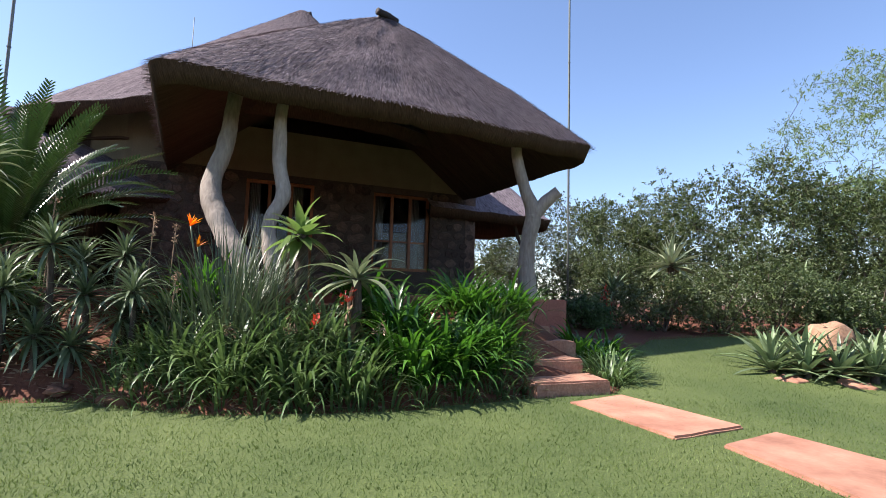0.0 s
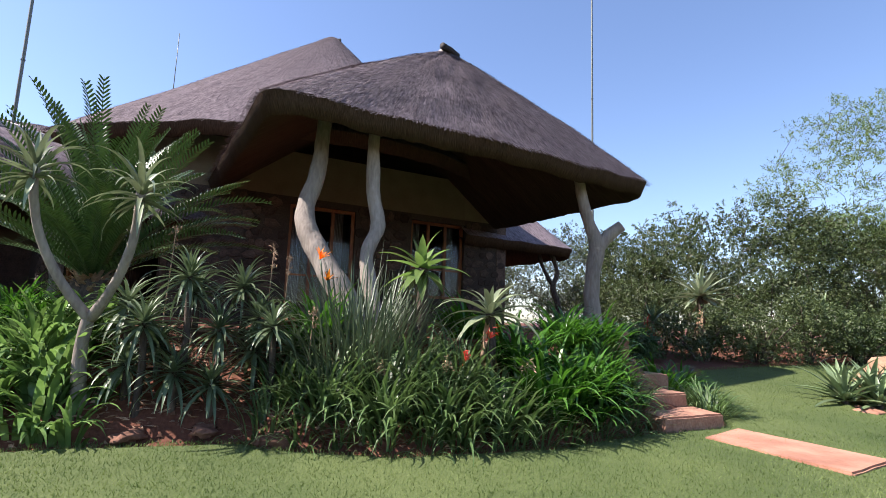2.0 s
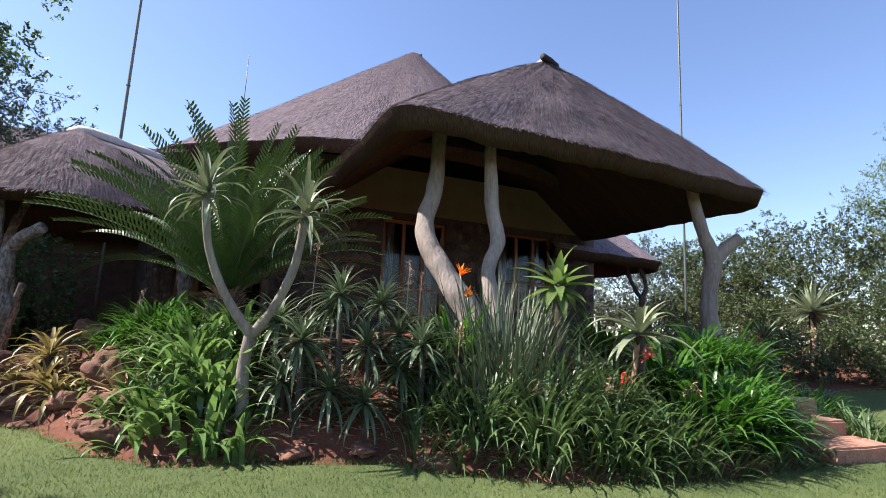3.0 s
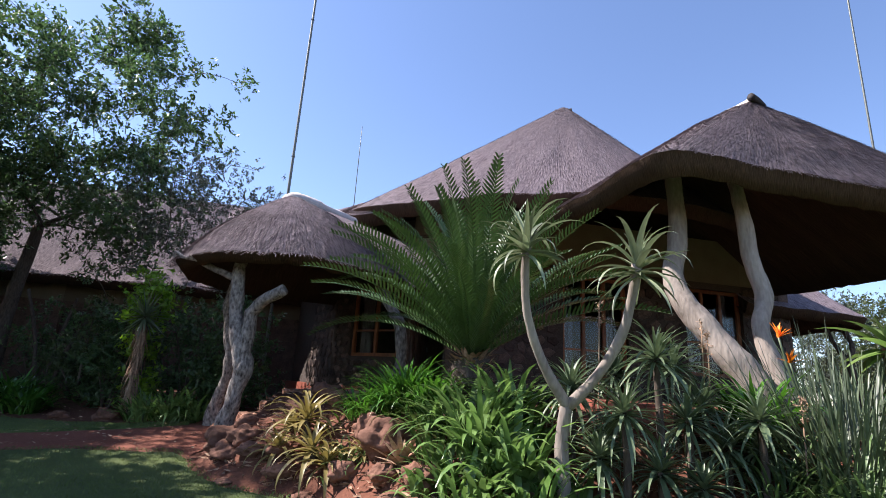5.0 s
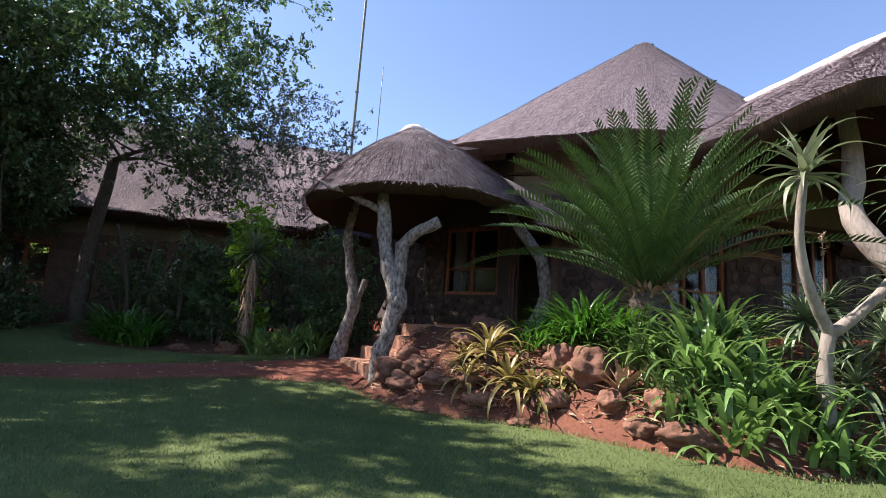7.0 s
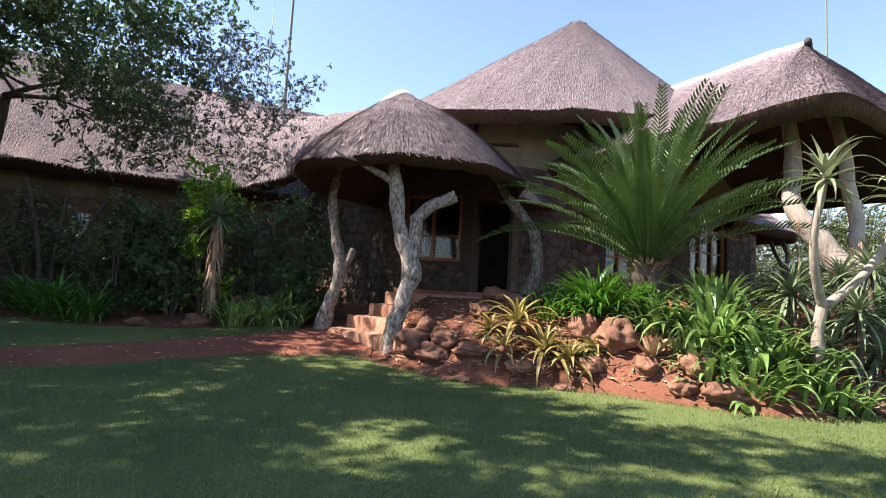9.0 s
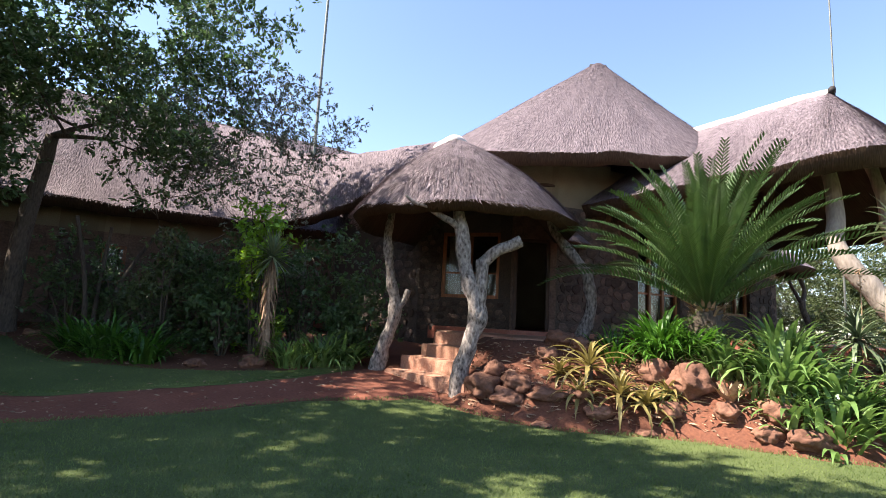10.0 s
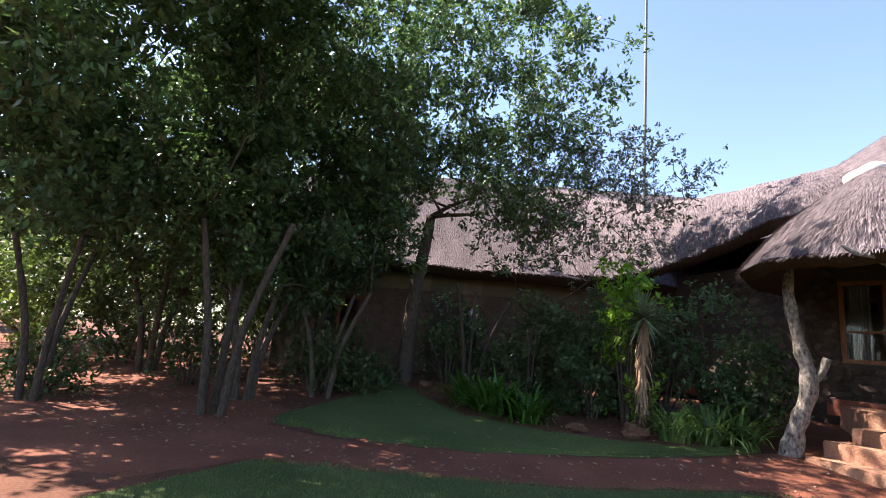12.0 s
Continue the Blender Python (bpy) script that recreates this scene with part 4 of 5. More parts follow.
def cycad(place, crown, n, length, seed=4):
    rng = random.Random(seed)
    x, y = place
    g0 = height(x, y)
    e = thing("cycad", (x, y, g0), "large green cycad with arching feathery fronds and a shaggy trunk", "cycad")
    V, F = tube([(0, 0, -0.1), (0, 0, (crown - g0) * 0.5), (0, 0, crown - g0)], [0.3, 0.29, 0.24], 14, 0.25, 9)
    child("trunk", mesh_of("trunk", V, F, DARKBARK, True), e)
    V, F = [], []
    for i in range(150):
        v, f = leaf_geo(rng.uniform(0.12, 0.26), 0.03, 0.5, 3, 0.4, radians(rng.uniform(10, 60)))
        m = Matrix.Translation((0, 0, rng.uniform(0.0, crown - g0 + 0.05))) @ Matrix.Rotation(rng.uniform(0, 6.28), 4, "Z") @ Matrix.Translation((0.22, 0, 0))
        k = len(V)
        V += [m @ Vector(q) for q in v]
        F += [tuple(j + k for j in q) for q in f]
    child("frond_stub", mesh_of("frond_stub", V, F, DEADLEAF, True), e, "brown stubs of old fronds")["kind"] = "stuff"
    shapes = [frond_mesh(length * s, c, 0, i) for i, (s, c) in enumerate([(1, 0.35), (1.03, 0.6), (1.0, 0.85), (1.05, 1.1)])]
    for i in range(n):
        f = (i + 0.5) / n
        el = 85 - 52 * f + rng.uniform(-7, 7)
        az = i * 137.5 + rng.uniform(-10, 10)
        ob = child("frond", shapes[min(3, int(f * 2.2 + rng.random() * 1.8))], e)
        s = rng.uniform(0.88, 1.06)
        ob.matrix_basis = Matrix.Translation((0, 0, crown - g0 - 0.05 * f)) @ Matrix.Rotation(radians(az), 4, "Z") @ Matrix.Rotation(radians(-el), 4, "Y") @ Matrix.Rotation(radians(rng.uniform(-25, 25)), 4, "X") @ Matrix.Diagonal((s, s, s, 1))
    return e


cycad((-6.85, 7.95), 1.8, 88, 2.75)

# tree aloe with two heads
ta = thing("tree_aloe", (-5.62, 5.95, height(-5.62, 5.95)), "forked tree aloe with smooth pale stems and two leafy heads", "aloe")
tb = Vector((-5.62, 5.95, height(-5.62, 5.95)))
for pts, rr in [([(-5.62, 5.95, 0.0), (-5.66, 5.92, 0.5), (-5.68, 5.9, 0.95), (-5.62, 5.88, 1.35)], [0.10, 0.075, 0.066, 0.066]),
                ([(-5.63, 5.88, 1.28), (-5.86, 5.72, 1.65), (-6.02, 5.55, 2.1), (-6.05, 5.42, 2.5), (-6.04, 5.36, 2.8)], [0.06, 0.048, 0.043, 0.042, 0.046]),
                ([(-5.61, 5.88, 1.28), (-5.35, 5.72, 1.58), (-5.14, 5.58, 1.95), (-5.05, 5.5, 2.3), (-5.0, 5.42, 2.62)], [0.06, 0.05, 0.046, 0.046, 0.052])]:
    V, F = tube([Vector(p) - tb for p in pts], rr, 12, 0.12, 5)
    child("stem", mesh_of("stem", V, F, PALEBARK, True), ta)
rng = random.Random(8)
tl = []
for v in range(4):
    V, F = leaf_geo(0.5 + 0.08 * v, 0.032, 0.5 + 0.6 * v, 8, 0.55, 0, 0.03, 0.01, 0.12)
    tl.append(mesh_of("leaf", V, F, PALEALOE, True))
for head, n in (((-6.04, 5.36, 2.8), 34), ((-5.0, 5.42, 2.62), 34)):
    for i in range(n):
        f = (i + 0.5) / n
        ob = child("leaf", tl[rng.randrange(4)], ta)
        ob.matrix_basis = Matrix.Translation(Vector(head) - tb + Vector((0, 0, -0.12 * f))) @ Matrix.Rotation(radians(i * 137.5 + rng.uniform(-15, 15)), 4, "Z") @ Matrix.Rotation(radians(-(80 - 105 * f + rng.uniform(-14, 14))), 4, "Y") @ Matrix.Diagonal((rng.uniform(0.75, 1.1),) * 3 + (1,))

# drooping aloes round it
for i, (x, y, z, r) in enumerate([(-5.08, 5.95, 1.25, 0.6), (-4.4, 6.35, 1.2, 0.6), (-4.72, 6.15, 1.8, 0.58), (-5.55, 6.5, 1.45, 0.58), (-4.0, 6.5, 0.95, 0.55), (-4.75, 6.05, 0.72, 0.52), (-3.75, 6.25, 1.25, 0.5), (-5.3, 6.1, 0.8, 0.5), (-4.35, 7.0, 1.75, 0.6), (-5.0, 7.1, 1.65, 0.55),
                                  (-4.35, 6.1, 0.6, 0.5), (-5.15, 6.5, 1.0, 0.5), (-3.6, 6.7, 0.95, 0.5), (-4.1, 6.9, 1.35, 0.55)]):
    rosette("aloe_bush", (x, y, z), 58, r, 0.023, DROOPALOE, "bushy aloe with many drooping narrow leaves", low=-38, high=82, curl=1.0, stem=max(0.1, z - height(x, y)), group="bushy aloes", seed=20 + i)
# spiny aloe, dracaena
rosette("aloe", (-1.1, 6.57, 1.5), 26, 0.72, 0.05, PALEALOE, "broad grey-green aloe with recurving pale leaves", low=-15, high=70, curl=1.1, stem=1.5 - height(-1.1, 6.57), seed=3, dry=14)
rosette("dracaena", (-1.99, 7.1, 2.1), 24, 0.66, 0.08, BROAD, "broad-leaved green plant catching the sun", "plant", low=-45, high=82, curl=0.7, fold=0.35, stem=2.1 - height(-1.99, 7.1), seed=5)
# rush-leaved strelitzia with orange flowers
st = clump("strelitzia", (-2.75, 6.7), 420, 1.35, 0.011, REEDLEAF, "rush-leaved strelitzia with upright grey-green blades and orange flowers", spread=0.6, el=(35, 90), curl=(0.1, 0.9), segs=4, seed=6)
for k, (x, y, z) in enumerate([(-3.32, 6.67, 2.12), (-3.22, 6.7, 1.85)]):
    b = Vector((x, y, z)) - Vector(st.matrix_basis.translation)
    V, F = tube([(b.x * 0.3, b.y * 0.3, 0), (b.x * 0.8, b.y * 0.8, b.z * 0.6), b], [0.012, 0.01, 0.012], 6)
    child("flower_stalk", mesh_of("flower_stalk", V, F, REEDLEAF, True), st)
    V, F = [], []
    rr = random.Random(k)
    for i in range(9):
        v, f = leaf_geo(rr.uniform(0.12, 0.2), 0.02, 0.3, 4, 0.5, radians(rr.uniform(20, 85)))
        m = Matrix.Translation(b) @ Matrix.Rotation(rr.uniform(-1.2, 1.2) + (3.14 if i % 3 == 0 else 0), 4, "Z")
        q0 = len(V)
        V += [m @ Vector(q) for q in v]
        F += [tuple(j + q0 for j in q) for q in f]
    child("flower", mesh_of("flower", V, F, ORANGE, True), st, "bright orange crane-shaped flower")
# dry flower spikes standing in the bed
for k, (x, y, h_) in enumerate([(-5.25, 6.75, 2.45), (-4.05, 7.0, 2.3), (-3.35, 6.35, 1.5), (-3.9, 7.3, 2.2)]):
    g0 = height(x, y)
    fs = thing("flower_spike", (x, y, g0), "thin dry grey flower spike among aloes", "flower", "dry spikes")
    V, F = tube([(0, 0, -0.05), (0.03, 0.0, (h_ - g0) * 0.5), (0.05, 0.02, h_ - g0)], [0.01, 0.008, 0.006], 6)
    child("stalk", mesh_of("stalk", V, F, DEADLEAF, True), fs)
    V, F = leaf_cloud([(0.05, 0.02, h_ - g0 - 0.04 * q) for q in range(8)], 120, 0.025, 0.04, np.random.default_rng(k), 1.0, 0.4)
    child("seed_head", quick_mesh("seed_head", V, F, DEADLEAF), fs)
for k, (x, y, h_) in enumerate([(-1.75, 5.85, 0.95), (-1.5, 6.1, 1.05), (-0.75, 6.1, 0.95), (-1.2, 6.25, 1.3), (-2.5, 6.0, 0.9)]):
    g0 = height(x, y)
    fs = thing("flower_stalk", (x, y, g0), "small rust-red flower head in the grassy clumps", "flower", "rust flowers")
    V, F = tube([(0, 0, -0.05), (0.02, -0.02, (h_ - g0) * 0.6), (0.04, -0.05, h_ - g0)], [0.008, 0.007, 0.006], 6)
    child("stalk", mesh_of("stalk", V, F, LIRIOPE, True), fs)
    V, F = leaf_cloud([(0.04, -0.05, h_ - g0 - 0.03 * q) for q in range(4)], 55, 0.05, 0.055, np.random.default_rng(k + 9), 1.0, 0.35)
    child("blossom", quick_mesh("blossom", V, F, REDFLOWER if k % 2 else DEADLEAF), fs)
# strap-leaved clumps along the bed
for i, (x, y, n_, l_, w_, m_, lab) in enumerate([
        (-0.35, 6.45, 190, 1.0, 0.029, STRAP, "glossy green arching strap-leaved clump"), (0.1, 6.7, 180, 0.95, 0.029, STRAP, "glossy green arching strap-leaved clump"), (0.5, 7.05, 120, 0.75, 0.029, STRAP, "glossy green arching strap-leaved clump"),
        (-0.6, 7.0, 130, 0.95, 0.029, STRAP, "dark green strap-leaved clump in shade"),
        (-1.0, 6.05, 170, 0.9, 0.02, LIRIOPE, "fine grassy clump with drooping blades"), (-1.65, 5.9, 170, 0.9, 0.02, LIRIOPE, "fine grassy clump with drooping blades"), (-2.35, 5.85, 170, 0.9, 0.02, LIRIOPE, "fine grassy clump with drooping blades"),
        (-3.0, 6.05, 170, 0.9, 0.02, LIRIOPE, "fine grassy clump with drooping blades"), (-3.55, 6.4, 130, 0.8, 0.015, LIRIOPE, "fine grassy clump with drooping blades"), (-2.0, 6.3, 170, 0.95, 0.014, LIRIOPE, "fine grassy clump with drooping blades"),
        (-1.45, 6.5, 150, 0.95, 0.016, LIRIOPE, "fine grassy clump with drooping blades"),
        (-7.78, 7.75, 280, 0.85, 0.026, STRAP, "dense bright green strap-leaved clump"), (-7.35, 7.6, 160, 0.7, 0.024, STRAP, "dense bright green strap-leaved clump"),
        (-6.6, 6.6, 110, 1.1, 0.044, PALESTRAP, "broad pale green strap-leaved lily clump"), (-6.15, 6.2, 70, 0.9, 0.045, PALESTRAP, "broad pale green strap-leaved lily clump"), (-6.0, 5.75, 60, 0.75, 0.042, PALESTRAP, "broad pale green strap-leaved lily clump"),
        (-6.55, 5.85, 60, 0.7, 0.04, PALESTRAP, "broad pale green strap-leaved lily clump"), (-5.6, 5.72, 50, 0.6, 0.035, PALESTRAP, "low green strap-leaved lily clump"), (-7.0, 6.7, 70, 0.55, 0.02, LIRIOPE, "small yellowish grassy clump"),
        (-8.4, 8.0, 90, 0.6, 0.02, STRAP, "green strap-leaved tuft among rocks"), (-7.15, 7.05, 80, 0.7, 0.035, PALESTRAP, "broad pale green strap-leaved lily clump"), (-6.9, 6.15, 60, 0.6, 0.035, PALESTRAP, "broad pale green strap-leaved lily clump"), (-8.2, 6.95, 60, 0.4, 0.014, LIRIOPE, "small yellowish grassy clump"), (-6.2, 7.1, 80, 0.95, 0.04, PALESTRAP, "broad pale green strap-leaved lily clump"),
        (0.95, 6.95, 80, 0.45, 0.014, LIRIOPE, "small grassy clump beside the steps"), (2.55, 7.75, 170, 0.6, 0.014, LIRIOPE, "neat grassy clump beside the steps"), (2.75, 8.3, 130, 0.6, 0.016, LIRIOPE, "neat grassy clump beside the steps"),
        (2.45, 9.0, 130, 0.7, 0.022, STRAP, "dark strap-leaved clump beside the steps"), (3.0, 9.5, 120, 0.7, 0.022, STRAP, "dark strap-leaved clump beside the steps"),
        (-13.4, 10.45, 140, 1.0, 0.03, PALESTRAP, "shaded strap-leaved clump beside the porch"), (-12.95, 10.6, 110, 0.9, 0.03, PALESTRAP, "shaded strap-leaved clump beside the porch"), (-13.95, 10.35, 90, 0.85, 0.028, PALESTRAP, "shaded green strap-leaved clump"),
        (-17.4, 10.4, 170, 1.05, 0.032, STRAP, "dark strap-leaved clump at the lawn's edge"), (-16.6, 10.1, 150, 1.0, 0.032, STRAP, "dark strap-leaved clump at the lawn's edge"), (-18.2, 10.9, 130, 0.95, 0.03, STRAP, "dark strap-leaved clump at the lawn's edge"),
        (-3.4, 7.3, 120, 0.9, 0.03, STRAP, "dark leafy clump against the veranda"), (-1.2, 7.9, 130, 0.9, 0.028, STRAP, "dark leafy clump against the veranda"), (0.3, 8.0, 130, 0.9, 0.028, STRAP, "dark leafy clump against the veranda"),
        (1.2, 8.6, 110, 0.8, 0.026, STRAP, "dark leafy clump against the veranda"),
        (0.72, 7.45, 120, 0.8, 0.024, STRAP, "dark strap-leaved clump on the bank of the steps"), (0.6, 8.05, 120, 0.85, 0.024, STRAP, "dark strap-leaved clump on the bank of the steps"), (0.85, 7.85, 110, 0.6, 0.015, LIRIOPE, "small grassy clump on the bank of the steps"), (1.0, 7.35, 110, 0.5, 0.014, LIRIOPE, "small grassy clump on the bank of the steps")]):
    clump("strap_plant" if m_ is not LIRIOPE else "grass_clump", (x, y), n_, l_, w_, m_, lab, "plant", spread=0.3, seed=40 + i, group="bed clumps", el=(35, 88), curl=(1.2, 2.6))
# sunburnt aloes by the porch
for i, (x, y, z, m_, l_) in enumerate([(-9.05, 7.45, 0.85, REDALOE, 0.75), (-8.75, 7.05, 0.5, REDALOE, 0.7), (-8.45, 6.85, 0.4, REDALOE, 0.5), (-9.4, 7.75, 0.7, REDALOE, 0.45), (-8.05, 7.0, 0.55, REDALOE, 0.4), (-9.3, 7.2, 0.45, REDALOE, 0.5)]):
    rosette("aloe", (x, y, z), 30, l_, 0.032, m_, "yellow and reddish aloe with arching toothed leaves", low=-10, high=80, curl=1.7, stem=max(0.08, z - height(x, y)), seed=70 + i, group="sunburnt aloes")
rosette("aloe", (-7.45, 6.55, 0.5), 24, 0.42, 0.05, DEADLEAF, "dry brownish aloe rosette beside rocks", low=0, high=75, curl=0.2, stem=max(0.05, 0.5 - height(-7.45, 6.55)), seed=77)
# rocks of the bed
for i, (x, y, sx, sy, sz) in enumerate([(-7.75, 6.95, 0.5, 0.4, 0.38), (-7.1, 6.15, 0.32, 0.28, 0.24), (-8.1, 7.35, 0.38, 0.3, 0.32), (-6.95, 5.78, 0.45, 0.25, 0.2), (-9.3, 7.25, 0.3, 0.25, 0.18), (-10.1, 7.75, 0.45, 0.3, 0.24), (-9.75, 7.35, 0.4, 0.25, 0.16),
                                       (-9.5, 8.15, 0.28, 0.22, 0.2), (-8.9, 8.2, 0.3, 0.25, 0.2), (-10.35, 8.2, 0.3, 0.25, 0.2), (-8.6, 6.6, 0.2, 0.18, 0.12), (-7.35, 6.0, 0.25, 0.2, 0.18), (-5.0, 5.75, 0.3, 0.2, 0.12), (-4.3, 5.95, 0.25, 0.2, 0.1), (-3.5, 5.75, 0.35, 0.25, 0.18),
                                       (-14.6, 10.15, 0.35, 0.3, 0.25), (-15.6, 10.0, 0.3, 0.25, 0.15), (-19.9, 12.2, 0.3, 0.25, 0.15), (-20.4, 11.9, 0.25, 0.2, 0.12), (-9.9, 7.05, 0.2, 0.2, 0.1), (-10.55, 8.0, 0.5, 0.35, 0.3), (-10.3, 7.6, 0.35, 0.3, 0.2), (-9.1, 6.95, 0.3, 0.25, 0.15), (-8.2, 6.75, 0.3, 0.25, 0.2), (-7.6, 6.4, 0.3, 0.22, 0.2), (-9.2, 8.4, 0.35, 0.3, 0.25)]):
    rock((x, y), (sx * 0.68, sy * 0.68, sz * 0.62), ROCK, "rough reddish rock half sunk in red earth", i + 1)

# planter with boulder on the lawn
rock((6.55, 8.75, 0.55), (0.44, 0.38, 0.45), BOULDER, "smooth sandy boulder among aloes", 3, "boulder", "", category="boulder")
rock((5.45, 8.15, 0.1), (0.32, 0.25, 0.12), SLAB, "flat reddish edging stone", 5, "rock", "planter stones")
rock((6.3, 7.9, 0.08), (0.3, 0.25, 0.12), SLAB, "flat reddish edging stone", 6, "rock", "planter stones")
for i, (x, y, z) in enumerate([(5.4, 8.45, 0.3), (5.8, 8.2, 0.28), (6.25, 8.1, 0.3), (6.7, 8.0, 0.3), (7.1, 8.15, 0.32), (5.65, 8.8, 0.35), (7.3, 8.6, 0.35), (6.0, 8.55, 0.4), (6.9, 8.4, 0.38)]):
    rosette("aloe", (x, y, z), 26, 0.78, 0.05, ALOE, "thick-leaved green aloe round the boulder", low=5, high=85, curl=0.45, seed=90 + i, group="planter aloes", stem=z - height(x, y))
# aloes against the hedge
rosette("aloe", (4.4, 13.2, 1.55), 34, 0.75, 0.035, ALOE, "dark spiky aloe with a red flower spike", low=-25, high=85, curl=0.3, stem=1.55 - height(4.4, 13.2), seed=101, dry=20)
fl = thing("flower_spike", (4.1, 12.9, height(4.1, 12.9)), "red aloe flower spike hanging over", "flower")
V, F = tube([(0, 0, 0), (0.02, 0, 0.5), (0.0, 0, 1.0)], [0.02, 0.03, 0.02], 6)
child("stalk", mesh_of("stalk", V, F, REDFLOWER, True), fl)
V, F = leaf_cloud([(0, 0, 0.45 + 0.07 * k) for k in range(8)], 160, 0.09, 0.1, np.random.default_rng(3), 1.0, 0.25)
child("blossom", quick_mesh("blossom", V, F, REDFLOWER), fl)
rosette("agave", (6.4, 14.3, 2.35), 40, 1.05, 0.075, PALEALOE, "large pale spiky agave on a low trunk", "agave", low=-30, high=88, curl=0.35, stem=2.35 - height(6.4, 14.3), seed=103, dry=10)
rosette("aloe", (9.8, 13.8, 2.0), 30, 0.7, 0.035, ALOE, "tall single-stemmed aloe with dry skirt", low=-20, high=85, curl=0.5, stem=2.0 - height(9.8, 13.8), seed=104, dry=50)
# yucca and its shrubs by the wing
rosette("yucca", (-14.5, 10.5, 2.5), 90, 0.68, 0.022, DROOPALOE, "yucca with stiff blades above a skirt of dry leaves", "yucca", low=-50, high=85, curl=0.25, stem=2.5 - height(-14.5, 10.5), seed=105, dry=170)
shrub((-14.85, 11.0), (0.45, 0.4), 4.15, 2300, 0.14, LIME, "tall lime-green shrub lit by the sun", 201, lumps=30)
shrub((-15.5, 11.0), (0.6, 0.55), 2.2, 1800, 0.13, TREELEAF, "low dark leafy shrub", 202, lumps=14)
for i, (x, y, rx, ry, h_, m_) in enumerate([(-13.3, 12.3, 1.0, 0.9, 2.9, TREELEAF), (-16.3, 12.2, 0.9, 0.8, 2.6, TREELEAF), (-17.4, 12.6, 0.8, 0.8, 2.4, BUSHLEAF), (-18.6, 13.0, 0.6, 0.6, 1.9, TREELEAF), (-12.6, 11.6, 0.6, 0.6, 1.8, TREELEAF), (-15.2, 12.8, 0.9, 0.9, 3.0, TREELEAF), (-14.2, 11.9, 0.8, 0.7, 2.4, TREELEAF), (-19.6, 12.9, 0.8, 0.7, 2.6, TREELEAF), (-17.0, 11.7, 0.8, 0.7, 2.7, BUSHLEAF), (-15.9, 11.6, 0.7, 0.6, 2.9, TREELEAF), (-12.9, 11.2, 0.5, 0.5, 2.0, TREELEAF)]):
    shrub((x, y), (rx, ry), h_, 2600, 0.11, m_, "dark leafy shrub against the wing wall", 210 + i)

# trees over the lawn's far end and along the wing


def crown_tree(place, trunks, fork, radius, centre, radii, clusters, per, size, spread, mat, bark, label, seed, name="tree", ratio=0.45, hollow=0.35, flat=0.75):
    """Trunks up to a fork, then limbs that reach out to leaf clusters filling an uneven crown."""
    rng = random.Random(seed)
    x, y = place
    e = thing(name, (x, y, height(x, y)), label, "tree")
    nodes, tubes = [], []
    for k in range(trunks):
        a = 6.283 * k / trunks + rng.uniform(-0.6, 0.6)
        q = 0.18 * (trunks > 1)
        top = Vector((centre[0] * 0.18, centre[1] * 0.18, fork)) + Vector((math.cos(a), math.sin(a), 0)) * (0.9 if trunks > 1 else 0.1)
        p = [Vector((q * math.cos(a), q * math.sin(a), -0.15)), Vector((q * 2 * math.cos(a), q * 2 * math.sin(a), fork * 0.4)).lerp(top * 0.4, 0.4), top]
        p[1].z = fork * 0.45
        tubes.append(tube(p, [radius, radius * 0.8, radius * 0.6], 9, 0.18, 3))
        nodes += [(p[1].lerp(top, f), radius * (0.75 - 0.2 * f)) for f in (0.5, 1.0)]
    C = []
    while len(C) < clusters:
        d = Vector((rng.gauss(0, 1), rng.gauss(0, 1), rng.gauss(0, 1))).normalized()
        r = hollow + (1 - hollow) * rng.random() ** 0.5
        r *= 1 + 0.28 * noise.noise(d * 1.9 + Vector((seed, 0, 0)))
        C.append(Vector((d.x * radii[0] * r, d.y * radii[1] * r, d.z * radii[2] * r)) + Vector(centre))
    hub = Vector((centre[0] * 0.5, centre[1] * 0.5, fork))
    C.sort(key=lambda c: (c - hub).length)
    for c in C:
        base, br = min(nodes, key=lambda nd: (nd[0] - c).length + 0.25 * max(0, nd[0].z - c.z))
        rr = max(0.012, br * 0.6)
        mid = base.lerp(c, 0.5) + Vector((rng.uniform(-1, 1), rng.uniform(-1, 1), rng.uniform(-0.2, 1))) * 0.15 * (c - base).length
        tubes.append(tube([base, mid, c], [rr, rr * 0.75, rr * 0.45], 6 if rr > 0.03 else 4))
        nodes += [(mid, rr * 0.85), (c, rr * 0.6)]
    V, F = join(*tubes)
    child("trunk", mesh_of("trunk", V, F, bark, True), e)
    V, F = leaf_cloud([tuple(c) for c in C], clusters * per, spread, size, np.random.default_rng(seed), flat, ratio)
    child("crown", quick_mesh("crown", V, F, mat), e)
    return e


crown_tree((-20.7, 12.5), 1, 4.6, 0.24, (1.7, -0.2, 7.7), (4.1, 2.9, 3.6), 140, 230, 0.14, 0.62, TREELEAF, DARKBARK, "large dark-leaved tree with a straight trunk by the wing", 301)
crown_tree((-18.7, 12.3), 3, 2.6, 0.06, (1.2, -0.3, 5.2), (2.1, 1.6, 2.0), 55, 130, 0.12, 0.5, TREELEAF, DARKBARK, "slender multi-stemmed leafy tree", 302)
crown_tree((-16.6, 12.7), 3, 2.2, 0.07, (1.0, 0.2, 5.0), (2.7, 1.6, 2.1), 170, 90, 0.085, 0.42, GREYLEAF, DARKBARK, "small twiggy tree with sparse greyish leaves", 303, hollow=0.15)
